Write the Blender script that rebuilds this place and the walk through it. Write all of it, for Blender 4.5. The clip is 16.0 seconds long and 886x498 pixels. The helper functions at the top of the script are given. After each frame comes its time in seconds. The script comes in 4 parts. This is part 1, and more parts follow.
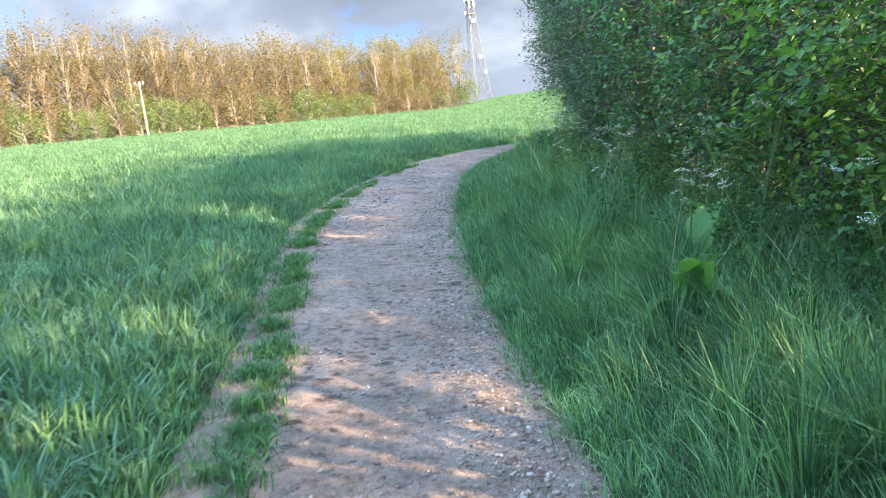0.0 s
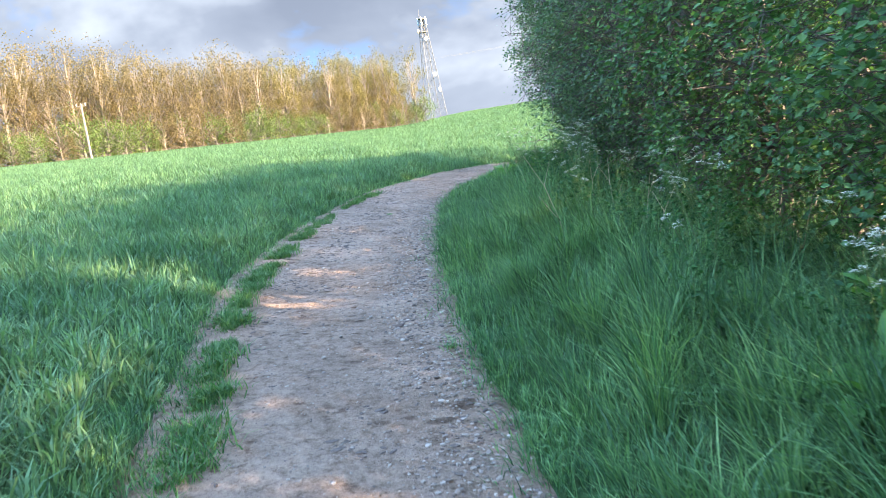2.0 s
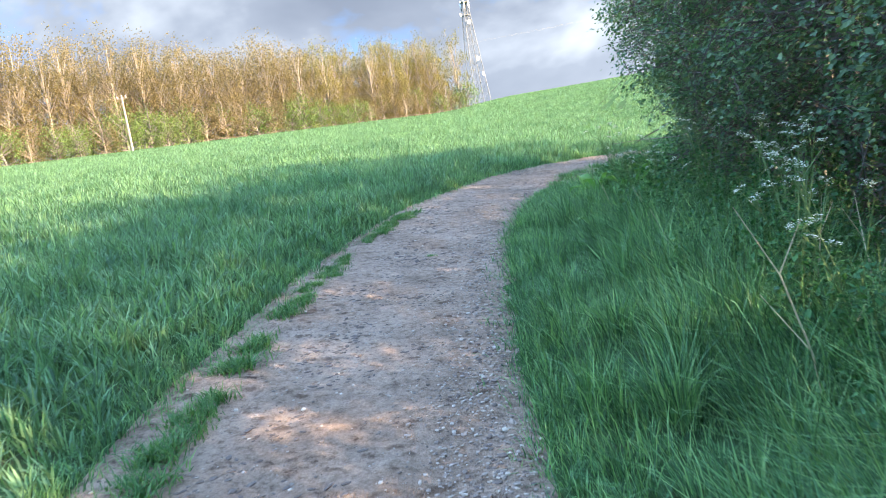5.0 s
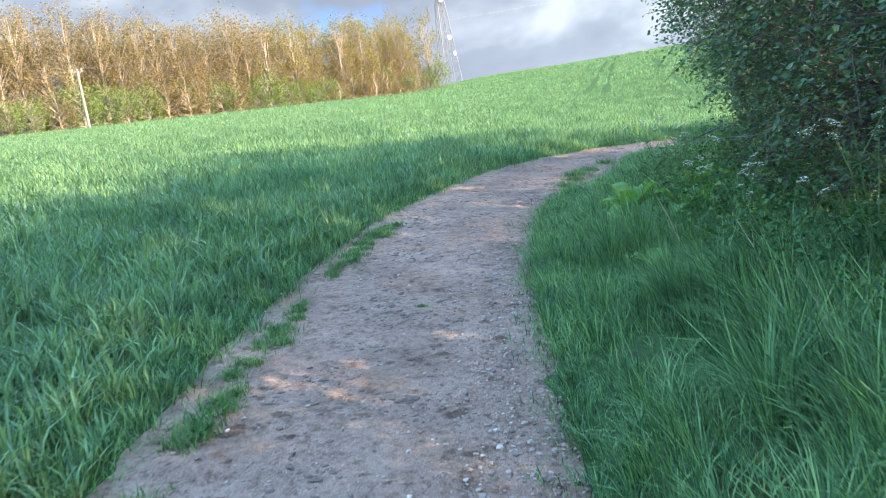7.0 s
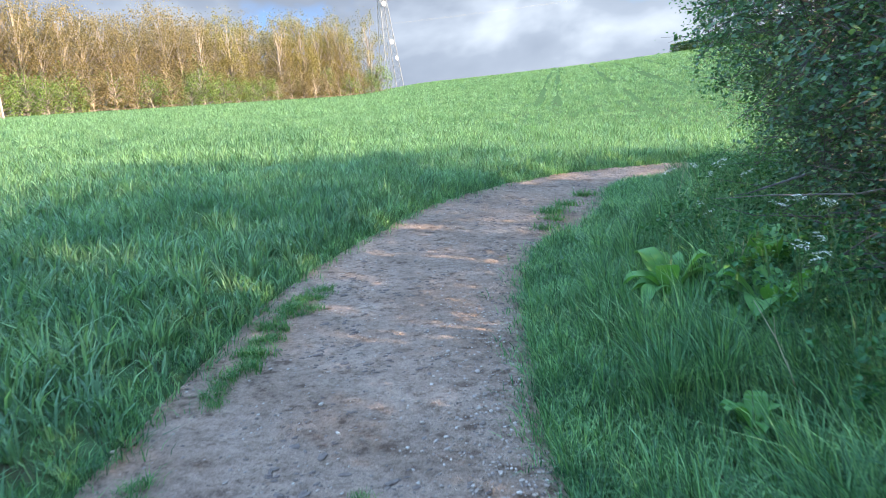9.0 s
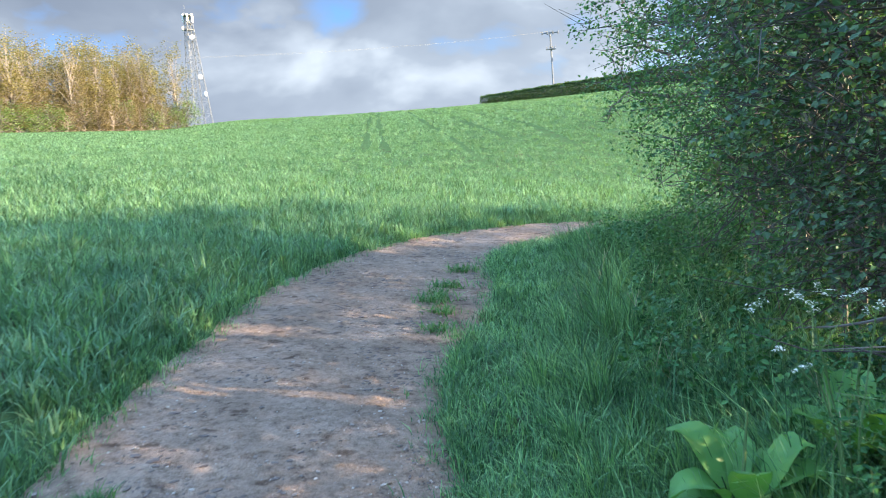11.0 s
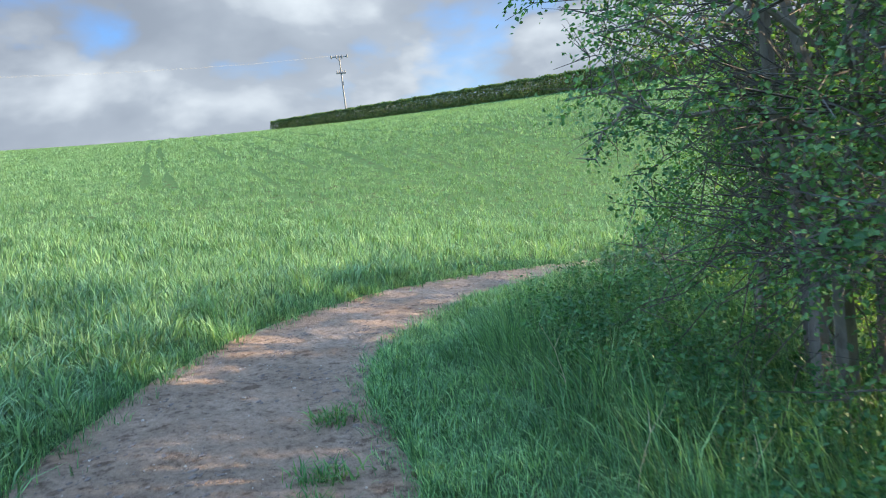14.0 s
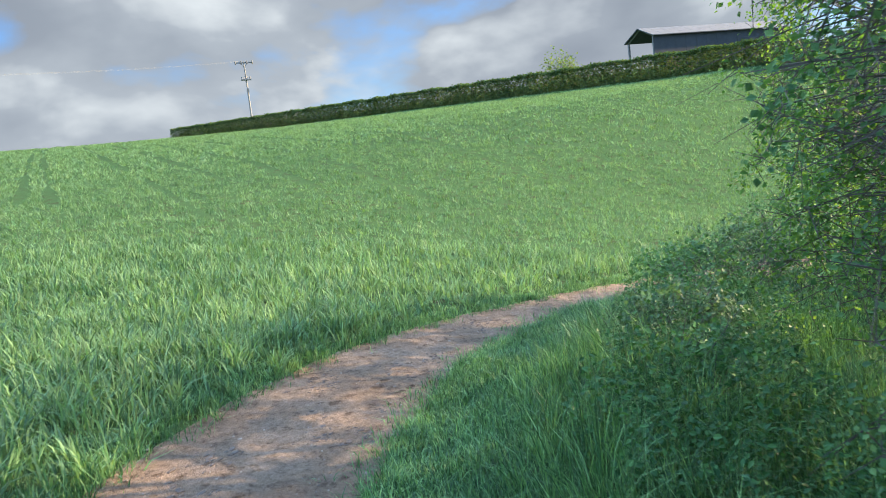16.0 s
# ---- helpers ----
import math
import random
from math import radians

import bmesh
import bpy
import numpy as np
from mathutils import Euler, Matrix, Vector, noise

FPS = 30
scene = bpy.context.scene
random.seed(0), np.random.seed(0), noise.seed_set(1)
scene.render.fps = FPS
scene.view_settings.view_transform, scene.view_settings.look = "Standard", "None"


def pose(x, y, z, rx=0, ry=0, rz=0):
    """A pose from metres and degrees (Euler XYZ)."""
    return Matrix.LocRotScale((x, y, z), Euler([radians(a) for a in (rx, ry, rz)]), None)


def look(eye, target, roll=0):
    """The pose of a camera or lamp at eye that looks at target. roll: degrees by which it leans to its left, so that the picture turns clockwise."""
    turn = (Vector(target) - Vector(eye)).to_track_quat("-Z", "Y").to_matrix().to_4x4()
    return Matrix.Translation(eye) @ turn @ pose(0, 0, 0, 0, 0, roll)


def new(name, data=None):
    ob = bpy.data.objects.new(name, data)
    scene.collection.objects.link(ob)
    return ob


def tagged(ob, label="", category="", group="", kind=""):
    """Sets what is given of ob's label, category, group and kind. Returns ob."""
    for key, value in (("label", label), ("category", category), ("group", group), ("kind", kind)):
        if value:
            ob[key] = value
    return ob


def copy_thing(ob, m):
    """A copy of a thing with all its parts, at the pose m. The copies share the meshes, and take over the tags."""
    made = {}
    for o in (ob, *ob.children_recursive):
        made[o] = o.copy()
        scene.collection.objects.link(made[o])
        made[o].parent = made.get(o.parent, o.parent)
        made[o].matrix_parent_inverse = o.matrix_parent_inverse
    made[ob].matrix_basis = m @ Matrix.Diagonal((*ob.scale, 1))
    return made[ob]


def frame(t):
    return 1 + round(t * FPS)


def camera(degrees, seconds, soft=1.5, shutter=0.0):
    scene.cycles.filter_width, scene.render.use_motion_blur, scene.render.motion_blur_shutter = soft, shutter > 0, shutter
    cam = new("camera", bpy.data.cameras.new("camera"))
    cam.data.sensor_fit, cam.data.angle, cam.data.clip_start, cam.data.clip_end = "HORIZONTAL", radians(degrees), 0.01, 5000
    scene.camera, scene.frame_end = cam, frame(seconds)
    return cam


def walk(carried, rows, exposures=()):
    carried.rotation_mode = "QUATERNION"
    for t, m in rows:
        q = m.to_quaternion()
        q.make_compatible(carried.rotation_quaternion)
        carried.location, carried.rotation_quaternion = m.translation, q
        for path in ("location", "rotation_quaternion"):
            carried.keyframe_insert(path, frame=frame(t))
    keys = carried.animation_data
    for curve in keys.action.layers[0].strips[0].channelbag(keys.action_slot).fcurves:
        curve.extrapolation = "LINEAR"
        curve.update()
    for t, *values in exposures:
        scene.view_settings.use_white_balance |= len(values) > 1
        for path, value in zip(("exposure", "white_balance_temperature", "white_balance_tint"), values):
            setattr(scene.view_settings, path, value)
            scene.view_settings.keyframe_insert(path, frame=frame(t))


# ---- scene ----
cam = camera(63.1, 16.0, soft=0.9, shutter=0.3)
METRES, EYE, TILT, LEAN, TURN = 18.1, 1.5, 5.7, 6.0, 0.0
ROWS = [
    (0.0, 0.0, 0.0, 0.0, -0.37, -12.36, 1.68),
    (0.5, -0.0026, 0.0314, -0.0001, -2.67, -11.92, 1.66),
    (1.0, -0.0068, 0.0611, -0.0008, -2.27, -11.22, 1.22),
    (1.5, -0.0078, 0.0885, -0.0012, -4.33, -10.75, 1.65),
    (2.0, -0.0108, 0.1188, -0.0014, -3.93, -11.15, 2.44),
    (2.5, -0.0147, 0.1524, -0.0002, -4.87, -11.66, 2.78),
    (3.0, -0.0134, 0.1838, 0.0002, -5.17, -12.06, 2.76),
    (3.5, -0.0137, 0.2164, 0.0012, -3.82, -11.94, 3.24),
    (4.0, -0.009, 0.2493, 0.0021, -0.63, -11.0, 3.78),
    (6.5, -0.0162, 0.4036, -0.0002, -1.44, -14.11, 2.46),
    (7.0, -0.0195, 0.4328, 0.0011, -2.89, -13.77, 2.53),
    (7.5, -0.018, 0.4622, 0.0011, -3.92, -13.43, 2.91),
    (8.0, -0.0183, 0.4938, 0.0017, -5.22, -13.49, 2.86),
    (8.5, -0.0158, 0.5242, 0.0019, -6.61, -13.65, 1.58),
    (9.0, -0.0181, 0.5557, 0.0017, -7.43, -13.45, -0.02),
    (9.5, -0.0161, 0.5872, 0.0022, -9.0, -13.44, -0.36),
    (10.0, -0.0179, 0.6206, 0.0013, -12.96, -11.93, -1.9),
    (12.5, -0.0016, 0.7649, 0.0039, -32.39, -8.95, -1.53),
    (13.0, 0.0107, 0.7956, 0.0047, -35.12, -8.65, -2.07),
    (13.5, 0.0216, 0.8276, 0.0059, -37.56, -7.75, -2.51),
    (14.0, 0.0343, 0.8579, 0.0066, -38.11, -7.3, -1.48),
    (14.5, 0.0458, 0.8883, 0.0084, -38.8, -6.93, -0.65),
    (15.0, 0.0608, 0.9172, 0.0085, -40.38, -6.73, -1.63),
    (15.5, 0.0737, 0.9475, 0.0084, -43.06, -6.34, -2.28),
    (16.0, 0.0886, 0.9774, 0.008, -45.32, -6.37, -1.48),
]
walk(cam, [(t, pose(0, 0, EYE, TILT, LEAN, TURN) @ pose(METRES * x, METRES * y, METRES * z, 90 + pitch, roll, yaw)) for t, x, y, z, yaw, pitch, roll in ROWS], exposures=[(0.0, 2.74, 5700, 10), (4.0, 2.68, 5700, 9), (9.0, 2.50, 5560, 8), (12.5, 2.34, 5600, 6), (16.0, 2.12, 5950, 6)])

# ---- light: low sun from the right and a little behind, broken cloud ----
SUN_EL, SUN_AZ = 18.0, 119.0
sun_dir = Vector((math.sin(radians(SUN_AZ)) * math.cos(radians(SUN_EL)), math.cos(radians(SUN_AZ)) * math.cos(radians(SUN_EL)), math.sin(radians(SUN_EL))))
sun = new("sun", bpy.data.lights.new("sun", "SUN"))
sun.data.energy, sun.data.angle, sun.data.color = 5.0, radians(0.6), (1.0, 0.70, 0.40)
sun.matrix_world = look(sun_dir * 60, (0, 0, 0))

world = bpy.data.worlds.new("world")
scene.world = world
world.use_nodes = True


def wire(tree, a, b):
    tree.links.new(a, b)


def node(tree, kind, **sets):
    n = tree.nodes.new(kind)
    for key, value in sets.items():
        n.inputs[key.replace("_", " ")].default_value = value
    return n


def ramp(tree, fac, stops):
    n = tree.nodes.new("ShaderNodeValToRGB")
    while len(n.color_ramp.elements) < len(stops):
        n.color_ramp.elements.new(0.5)
    for e, (p, c) in zip(n.color_ramp.elements, stops):
        e.position = p
        e.color = (*c, 1) if len(c) == 3 else c
    wire(tree, fac, n.inputs[0])
    return n.outputs[0]


def mix(tree, fac, a, b, mode="MIX"):
    n = tree.nodes.new("ShaderNodeMix")
    n.data_type, n.blend_type = "RGBA", mode
    for s, v in ((n.inputs[0], fac), (n.inputs[6], a), (n.inputs[7], b)):
        if hasattr(v, "is_linked"):
            wire(tree, v, s)
        elif isinstance(v, tuple):
            s.default_value = (*v, 1)
        else:
            s.default_value = v
    return n.outputs[2]


def maths(tree, op, a, b=0.0):
    n = tree.nodes.new("ShaderNodeMath")
    n.operation = op
    for s, v in ((n.inputs[0], a), (n.inputs[1], b)):
        if hasattr(v, "is_linked"):
            wire(tree, v, s)
        else:
            s.default_value = v
    return n.outputs[0]


def build_sky():
    t = world.node_tree
    t.nodes.clear()
    out = t.nodes.new("ShaderNodeOutputWorld")
    bg = node(t, "ShaderNodeBackground", Strength=0.062)
    sky = t.nodes.new("ShaderNodeTexSky")
    sky.sky_type, sky.sun_disc = "NISHITA", False
    sky.sun_elevation, sky.sun_rotation = radians(SUN_EL), radians(SUN_AZ)
    co = t.nodes.new("ShaderNodeTexCoord")
    sep = t.nodes.new("ShaderNodeSeparateXYZ")
    wire(t, co.outputs["Generated"], sep.inputs[0])
    # cloud heaps, wider than they are high, lit from above and from the sun's side
    flat = t.nodes.new("ShaderNodeCombineXYZ")
    wire(t, sep.outputs[0], flat.inputs[0])
    wire(t, sep.outputs[1], flat.inputs[1])
    wire(t, maths(t, "MULTIPLY", sep.outputs[2], 1.7), flat.inputs[2])

    def heap(scale, detail, shift, rough=0.5):
        place = node(t, "ShaderNodeMapping", Location=tuple(a + b for a, b in zip(SKY_SHIFT, shift)))
        wire(t, flat.outputs[0], place.inputs[0])
        n = node(t, "ShaderNodeTexNoise", Scale=scale, Detail=detail, Roughness=rough, Distortion=0.15)
        wire(t, place.outputs[0], n.inputs["Vector"])
        return n.outputs[0]

    here = heap(3.4, 9.0, (0, 0, 0))
    lit = maths(t, "SUBTRACT", here, heap(3.4, 4.0, (0.035, -0.02, 0.075)))
    cover = ramp(t, here, [(0.33, (0, 0, 0)), (0.47, (1, 1, 1))])
    relief = ramp(t, maths(t, "ADD", maths(t, "MULTIPLY", lit, 1.7), 0.5), [(0.28, (1.28, 1.34, 1.48)), (0.50, (1.55, 1.60, 1.72)), (0.76, (2.75, 2.73, 2.7))])
    banks = ramp(t, heap(1.5, 3.0, (4.0, 2.0, 1.0)), [(0.36, (0.80, 0.82, 0.86)), (0.62, (1.2, 1.2, 1.18))])
    body = mix(t, 1.0, relief, banks, "MULTIPLY")
    blue = mix(t, 1.0, sky.outputs[0], (0.46, 0.65, 0.96), "MULTIPLY")
    # the unseen upper sky is multiplied brighter and bluer to fill the shade
    high = ramp(t, sep.outputs[2], [(0.28, (1, 1, 1)), (0.56, (3.7, 4.95, 6.15))])
    wire(t, mix(t, 1.0, mix(t, cover, blue, body), high, "MULTIPLY"), bg.inputs[0])
    wire(t, bg.outputs[0], out.inputs[0])


SKY_SHIFT = (3.1, 1.7, 0.0)
build_sky()

# ---- materials ----


def material(name):
    m = bpy.data.materials.new(name)
    m.use_nodes = True
    t = m.node_tree
    t.nodes.clear()
    out = t.nodes.new("ShaderNodeOutputMaterial")
    b = node(t, "ShaderNodeBsdfPrincipled", Roughness=0.8)
    wire(t, b.outputs[0], out.inputs[0])
    return m, t, b, out


def tex_noise(t, scale, detail=4.0, rough=0.6, kind="Object", stretch=(1, 1, 1)):
    co = t.nodes.new("ShaderNodeTexCoord")
    mp = node(t, "ShaderNodeMapping", Scale=stretch)
    wire(t, co.outputs[kind], mp.inputs[0])
    n = node(t, "ShaderNodeTexNoise", Scale=scale, Detail=detail, Roughness=rough)
    wire(t, mp.outputs[0], n.inputs["Vector"])
    return n.outputs[0]


def bump(t, b, h, strength, distance):
    n = node(t, "ShaderNodeBump", Strength=strength, Distance=distance)
    wire(t, h, n.inputs["Height"])
    wire(t, n.outputs[0], b.inputs["Normal"])


def leafy(name, dark, mid, light, through_c, share=0.35, rough=0.5, patch=0.35, spread=(0.25, 0.75), spec=0.2):
    """Thin green leaf: each leaf its own tint, slow patches over the place, light shining through."""
    m, t, b, out = material(name)
    g = t.nodes.new("ShaderNodeNewGeometry")
    own = ramp(t, g.outputs["Random Per Island"], [(0.0, dark), (0.5, mid), (1.0, light)])
    slow = ramp(t, tex_noise(t, patch, 3.0), [(spread[0], (0.62, 0.70, 0.66)), (spread[1], (1.3, 1.22, 1.1))])
    col = mix(t, 1.0, own, slow, "MULTIPLY")
    wire(t, col, b.inputs["Base Color"])
    b.inputs["Roughness"].default_value = rough
    b.inputs["Specular IOR Level"].default_value = spec
    tr = t.nodes.new("ShaderNodeBsdfTranslucent")
    wire(t, mix(t, 1.0, col, through_c, "MULTIPLY"), tr.inputs[0])
    ms = t.nodes.new("ShaderNodeMixShader")
    ms.inputs[0].default_value = share
    wire(t, b.outputs[0], ms.inputs[1])
    wire(t, tr.outputs[0], ms.inputs[2])
    wire(t, ms.outputs[0], out.inputs[0])
    return m


def plain(name, c1, c2, scale=6.0, rough=0.75, metal=0.0, bumps=0.3, dist=0.01, stretch=(1, 1, 1)):
    m, t, b, out = material(name)
    n = tex_noise(t, scale, 6.0, 0.65, "Object", stretch)
    wire(t, ramp(t, n, [(0.3, c1), (0.7, c2)]), b.inputs["Base Color"])
    b.inputs["Roughness"].default_value, b.inputs["Metallic"].default_value = rough, metal
    bump(t, b, n, bumps, dist)
    return m


def earth_material():
    """Field soil between the stems, with green litter and drifts of dry crumbs."""
    m, t, b, out = material("field_soil")
    soil = ramp(t, tex_noise(t, 9.0, 8.0, 0.7), [(0.3, (0.03, 0.024, 0.016)), (0.55, (0.055, 0.043, 0.03)), (0.75, (0.09, 0.072, 0.05))])
    green = ramp(t, tex_noise(t, 22.0, 6.0, 0.7), [(0.3, (0.032, 0.062, 0.026)), (0.7, (0.074, 0.13, 0.052))])
    cover = ramp(t, tex_noise(t, 3.0, 6.0, 0.7), [(0.31, (0, 0, 0)), (0.47, (1, 1, 1))])
    wire(t, mix(t, cover, soil, green), b.inputs["Base Color"])
    b.inputs["Roughness"].default_value = 0.95
    b.inputs["Specular IOR Level"].default_value = 0.0
    bump(t, b, tex_noise(t, 30.0, 6.0, 0.7), 0.7, 0.04)
    return m


def path_material():
    """Trodden chalky earth with grit, scuffs of darker soil and pale bare patches."""
    m, t, b, out = material("trodden_earth")
    base = ramp(t, tex_noise(t, 1.6, 6.0, 0.62), [(0.3, (0.24, 0.175, 0.133)), (0.5, (0.305, 0.226, 0.175)), (0.72, (0.375, 0.285, 0.226))])
    scuff = ramp(t, tex_noise(t, 8.0, 8.0, 0.78), [(0.33, (0.40, 0.37, 0.35)), (0.46, (0.95, 0.95, 0.95)), (0.68, (1.18, 1.18, 1.18))])
    # grit tones, which also put the shading of its relief into the colour
    gritty = ramp(t, tex_noise(t, 20.0, 5.0, 0.72), [(0.34, (0.62, 0.60, 0.58)), (0.46, (1, 1, 1)), (0.66, (1.22, 1.22, 1.22))])
    grain = ramp(t, tex_noise(t, 75.0, 4.0, 0.75), [(0.28, (0.72, 0.71, 0.70)), (0.5, (1, 1, 1)), (0.76, (1.25, 1.25, 1.25))])
    col = mix(t, 1.0, mix(t, 1.0, mix(t, 1.0, base, scuff, "MULTIPLY"), gritty, "MULTIPLY"), grain, "MULTIPLY")
    marks = node(t, "ShaderNodeTexVoronoi", Scale=5.5, Randomness=1.0)
    place = t.nodes.new("ShaderNodeTexCoord")
    squeeze = node(t, "ShaderNodeMapping", Scale=(0.75, 1.35, 1.0))
    wire(t, place.outputs["Object"], squeeze.inputs[0])
    wire(t, mix(t, 0.14, squeeze.outputs[0], tex_noise(t, 16.0, 4.0), "ADD"), marks.inputs["Vector"])
    print_in = maths(t, "ADD", marks.outputs["Distance"], maths(t, "MULTIPLY", maths(t, "SUBTRACT", tex_noise(t, 1.3, 3.0), 0.5), 0.75))
    col = mix(t, 1.0, col, ramp(t, print_in, [(0.10, (0.52, 0.49, 0.47)), (0.22, (1, 1, 1))]), "MULTIPLY")
    # chalky at the start, browner loam round the bend
    co = t.nodes.new("ShaderNodeTexCoord")
    sep = t.nodes.new("ShaderNodeSeparateXYZ")
    wire(t, co.outputs["Object"], sep.inputs[0])
    loam = ramp(t, maths(t, "ADD", maths(t, "MULTIPLY", sep.outputs[1], 0.04), maths(t, "MULTIPLY", tex_noise(t, 0.9), 0.25)), [(0.62, (1, 1, 1)), (0.90, (0.76, 0.75, 0.73))])
    col = mix(t, 1.0, col, loam, "MULTIPLY")
    wire(t, col, b.inputs["Base Color"])
    b.inputs["Roughness"].default_value = 0.93
    b.inputs["Specular IOR Level"].default_value = 0.05
    h = mix(t, 0.5, tex_noise(t, 75.0, 4.0, 0.75), tex_noise(t, 14.0, 6.0, 0.7))
    bump(t, b, h, 1.0, 0.06)
    return m


def stone_material():
    m, t, b, out = material("flint_and_chalk")
    g = t.nodes.new("ShaderNodeObjectInfo")
    i = t.nodes.new("ShaderNodeNewGeometry")
    r = maths(t, "FRACT", maths(t, "ADD", g.outputs["Random"], i.outputs["Random Per Island"]))
    col = ramp(t, r, [(0.0, (0.10, 0.075, 0.062)), (0.3, (0.20, 0.155, 0.13)), (0.75, (0.32, 0.26, 0.215)), (1.0, (0.44, 0.38, 0.32))])
    n = tex_noise(t, 60.0, 5.0, 0.65)
    wire(t, mix(t, 1.0, col, ramp(t, n, [(0.3, (0.7, 0.7, 0.7)), (0.7, (1.2, 1.2, 1.2))]), "MULTIPLY"), b.inputs["Base Color"])
    bump(t, b, n, 0.5, 0.004)
    return m


M_SOIL, M_PATH, M_STONE = earth_material(), path_material(), stone_material()
M_CROP = leafy("young_wheat", (0.062, 0.112, 0.068), (0.125, 0.218, 0.128), (0.21, 0.345, 0.195), (1.1, 1.2, 0.5), 0.36, 0.5, 0.8, (0.3, 0.7), spec=0.12)
M_GRASS = leafy("meadow_grass", (0.035, 0.082, 0.042), (0.098, 0.208, 0.096), (0.25, 0.41, 0.18), (1.1, 1.2, 0.5), 0.3, 0.42, 1.6, (0.34, 0.66))
M_TUFT = leafy("trodden_grass", (0.05, 0.12, 0.045), (0.09, 0.19, 0.07), (0.19, 0.28, 0.11), (1.1, 1.2, 0.5), 0.35, 0.5, 1.5)
M_WEED = leafy("weed_leaf", (0.028, 0.085, 0.036), (0.045, 0.125, 0.048), (0.09, 0.205, 0.07), (1.2, 1.25, 0.45), 0.3, 0.5, 1.2)
M_DOCK = leafy("dock_leaf", (0.075, 0.19, 0.07), (0.11, 0.25, 0.085), (0.19, 0.33, 0.08), (1.2, 1.25, 0.4), 0.4, 0.45, 3.0)
M_LEAF_DARK = leafy("blackthorn_leaf", (0.06, 0.11, 0.08), (0.095, 0.165, 0.105), (0.15, 0.235, 0.135), (1.1, 1.25, 0.55), 0.33, 0.55, 0.8, spec=0.2)
M_LEAF_MID = leafy("hawthorn_leaf", (0.06, 0.13, 0.065), (0.095, 0.195, 0.09), (0.165, 0.29, 0.115), (1.1, 1.25, 0.5), 0.33, 0.55, 0.9, spec=0.2)
M_LEAF_LIGHT = leafy("elder_leaf", (0.07, 0.15, 0.062), (0.12, 0.23, 0.085), (0.21, 0.33, 0.11), (1.45, 1.5, 0.4), 0.45, 0.55, 0.9, spec=0.2)
M_LEAF_RUST = leafy("opening_poplar_leaf", (0.175, 0.145, 0.085), (0.21, 0.172, 0.10), (0.25, 0.205, 0.12), (1.1, 1.05, 0.65), 0.45, 0.7, 0.06, spec=0.0)
M_LEAF_GOLD = leafy("opening_willow_leaf", (0.19, 0.165, 0.075), (0.225, 0.197, 0.09), (0.265, 0.235, 0.105), (1.1, 1.1, 0.6), 0.45, 0.7, 0.06, spec=0.0)
M_LEAF_FAR = leafy("copse_leaf", (0.12, 0.18, 0.07), (0.16, 0.23, 0.085), (0.21, 0.275, 0.105), (1.2, 1.2, 0.5), 0.35, 0.7, 0.1, spec=0.0)
M_LEAF_HEDGE = leafy("field_hedge_leaf", (0.06, 0.105, 0.05), (0.09, 0.14, 0.065), (0.13, 0.18, 0.085), (1.2, 1.2, 0.4), 0.3, 1.0, 0.25, spec=0.0)
M_BARK = plain("grey_bark", (0.10, 0.085, 0.075), (0.26, 0.235, 0.205), 14.0, 0.9, 0.0, 0.6, 0.02, (1, 1, 0.25))
M_BARK_PALE = plain("pale_bark", (0.17, 0.14, 0.11), (0.30, 0.26, 0.20), 3.0, 0.9, 0.0, 0.3, 0.02, (1, 1, 0.3))
M_TWIG = plain("twig_bark", (0.055, 0.05, 0.046), (0.125, 0.115, 0.105), 20.0, 0.9)
M_CLOD = plain("damp_loam_clod", (0.075, 0.055, 0.046), (0.15, 0.115, 0.098), 30.0, 0.95, 0.0, 0.8, 0.01)
M_STRAW = plain("dry_stalk", (0.33, 0.28, 0.17), (0.52, 0.46, 0.31), 20.0, 0.8)
M_STEM = plain("green_stem", (0.07, 0.13, 0.04), (0.13, 0.2, 0.06), 20.0, 0.6)
M_PETAL = plain("white_umbel", (0.42, 0.45, 0.36), (0.62, 0.64, 0.54), 60.0, 0.7)
M_POLE = plain("weathered_pole", (0.22, 0.19, 0.15), (0.34, 0.30, 0.24), 2.0, 0.85, 0.0, 0.3, 0.01, (4, 4, 0.4))
M_STEEL = plain("galvanised_steel", (0.15, 0.155, 0.16), (0.24, 0.245, 0.25), 1.0, 0.65, 0.3, 0.05)
M_DARKSTEEL = plain("dark_steel", (0.10, 0.11, 0.12), (0.18, 0.19, 0.20), 1.0, 0.55, 0.3, 0.05)
M_WHITE = plain("white_casing", (0.70, 0.71, 0.70), (0.82, 0.82, 0.80), 2.0, 0.45, 0.0, 0.05)
M_CABLE = plain("overhead_wire", (0.2, 0.195, 0.16), (0.26, 0.25, 0.21), 2.0, 0.8, 0.0, 0.0)
M_CLAD = plain("slate_blue_cladding", (0.028, 0.034, 0.046), (0.042, 0.048, 0.062), 0.8, 0.8, 0.0, 0.1)
M_ROOF = plain("fibre_cement_roof", (0.075, 0.08, 0.088), (0.115, 0.12, 0.13), 0.9, 0.85, 0.0, 0.2)

# ---- geometry helpers ----


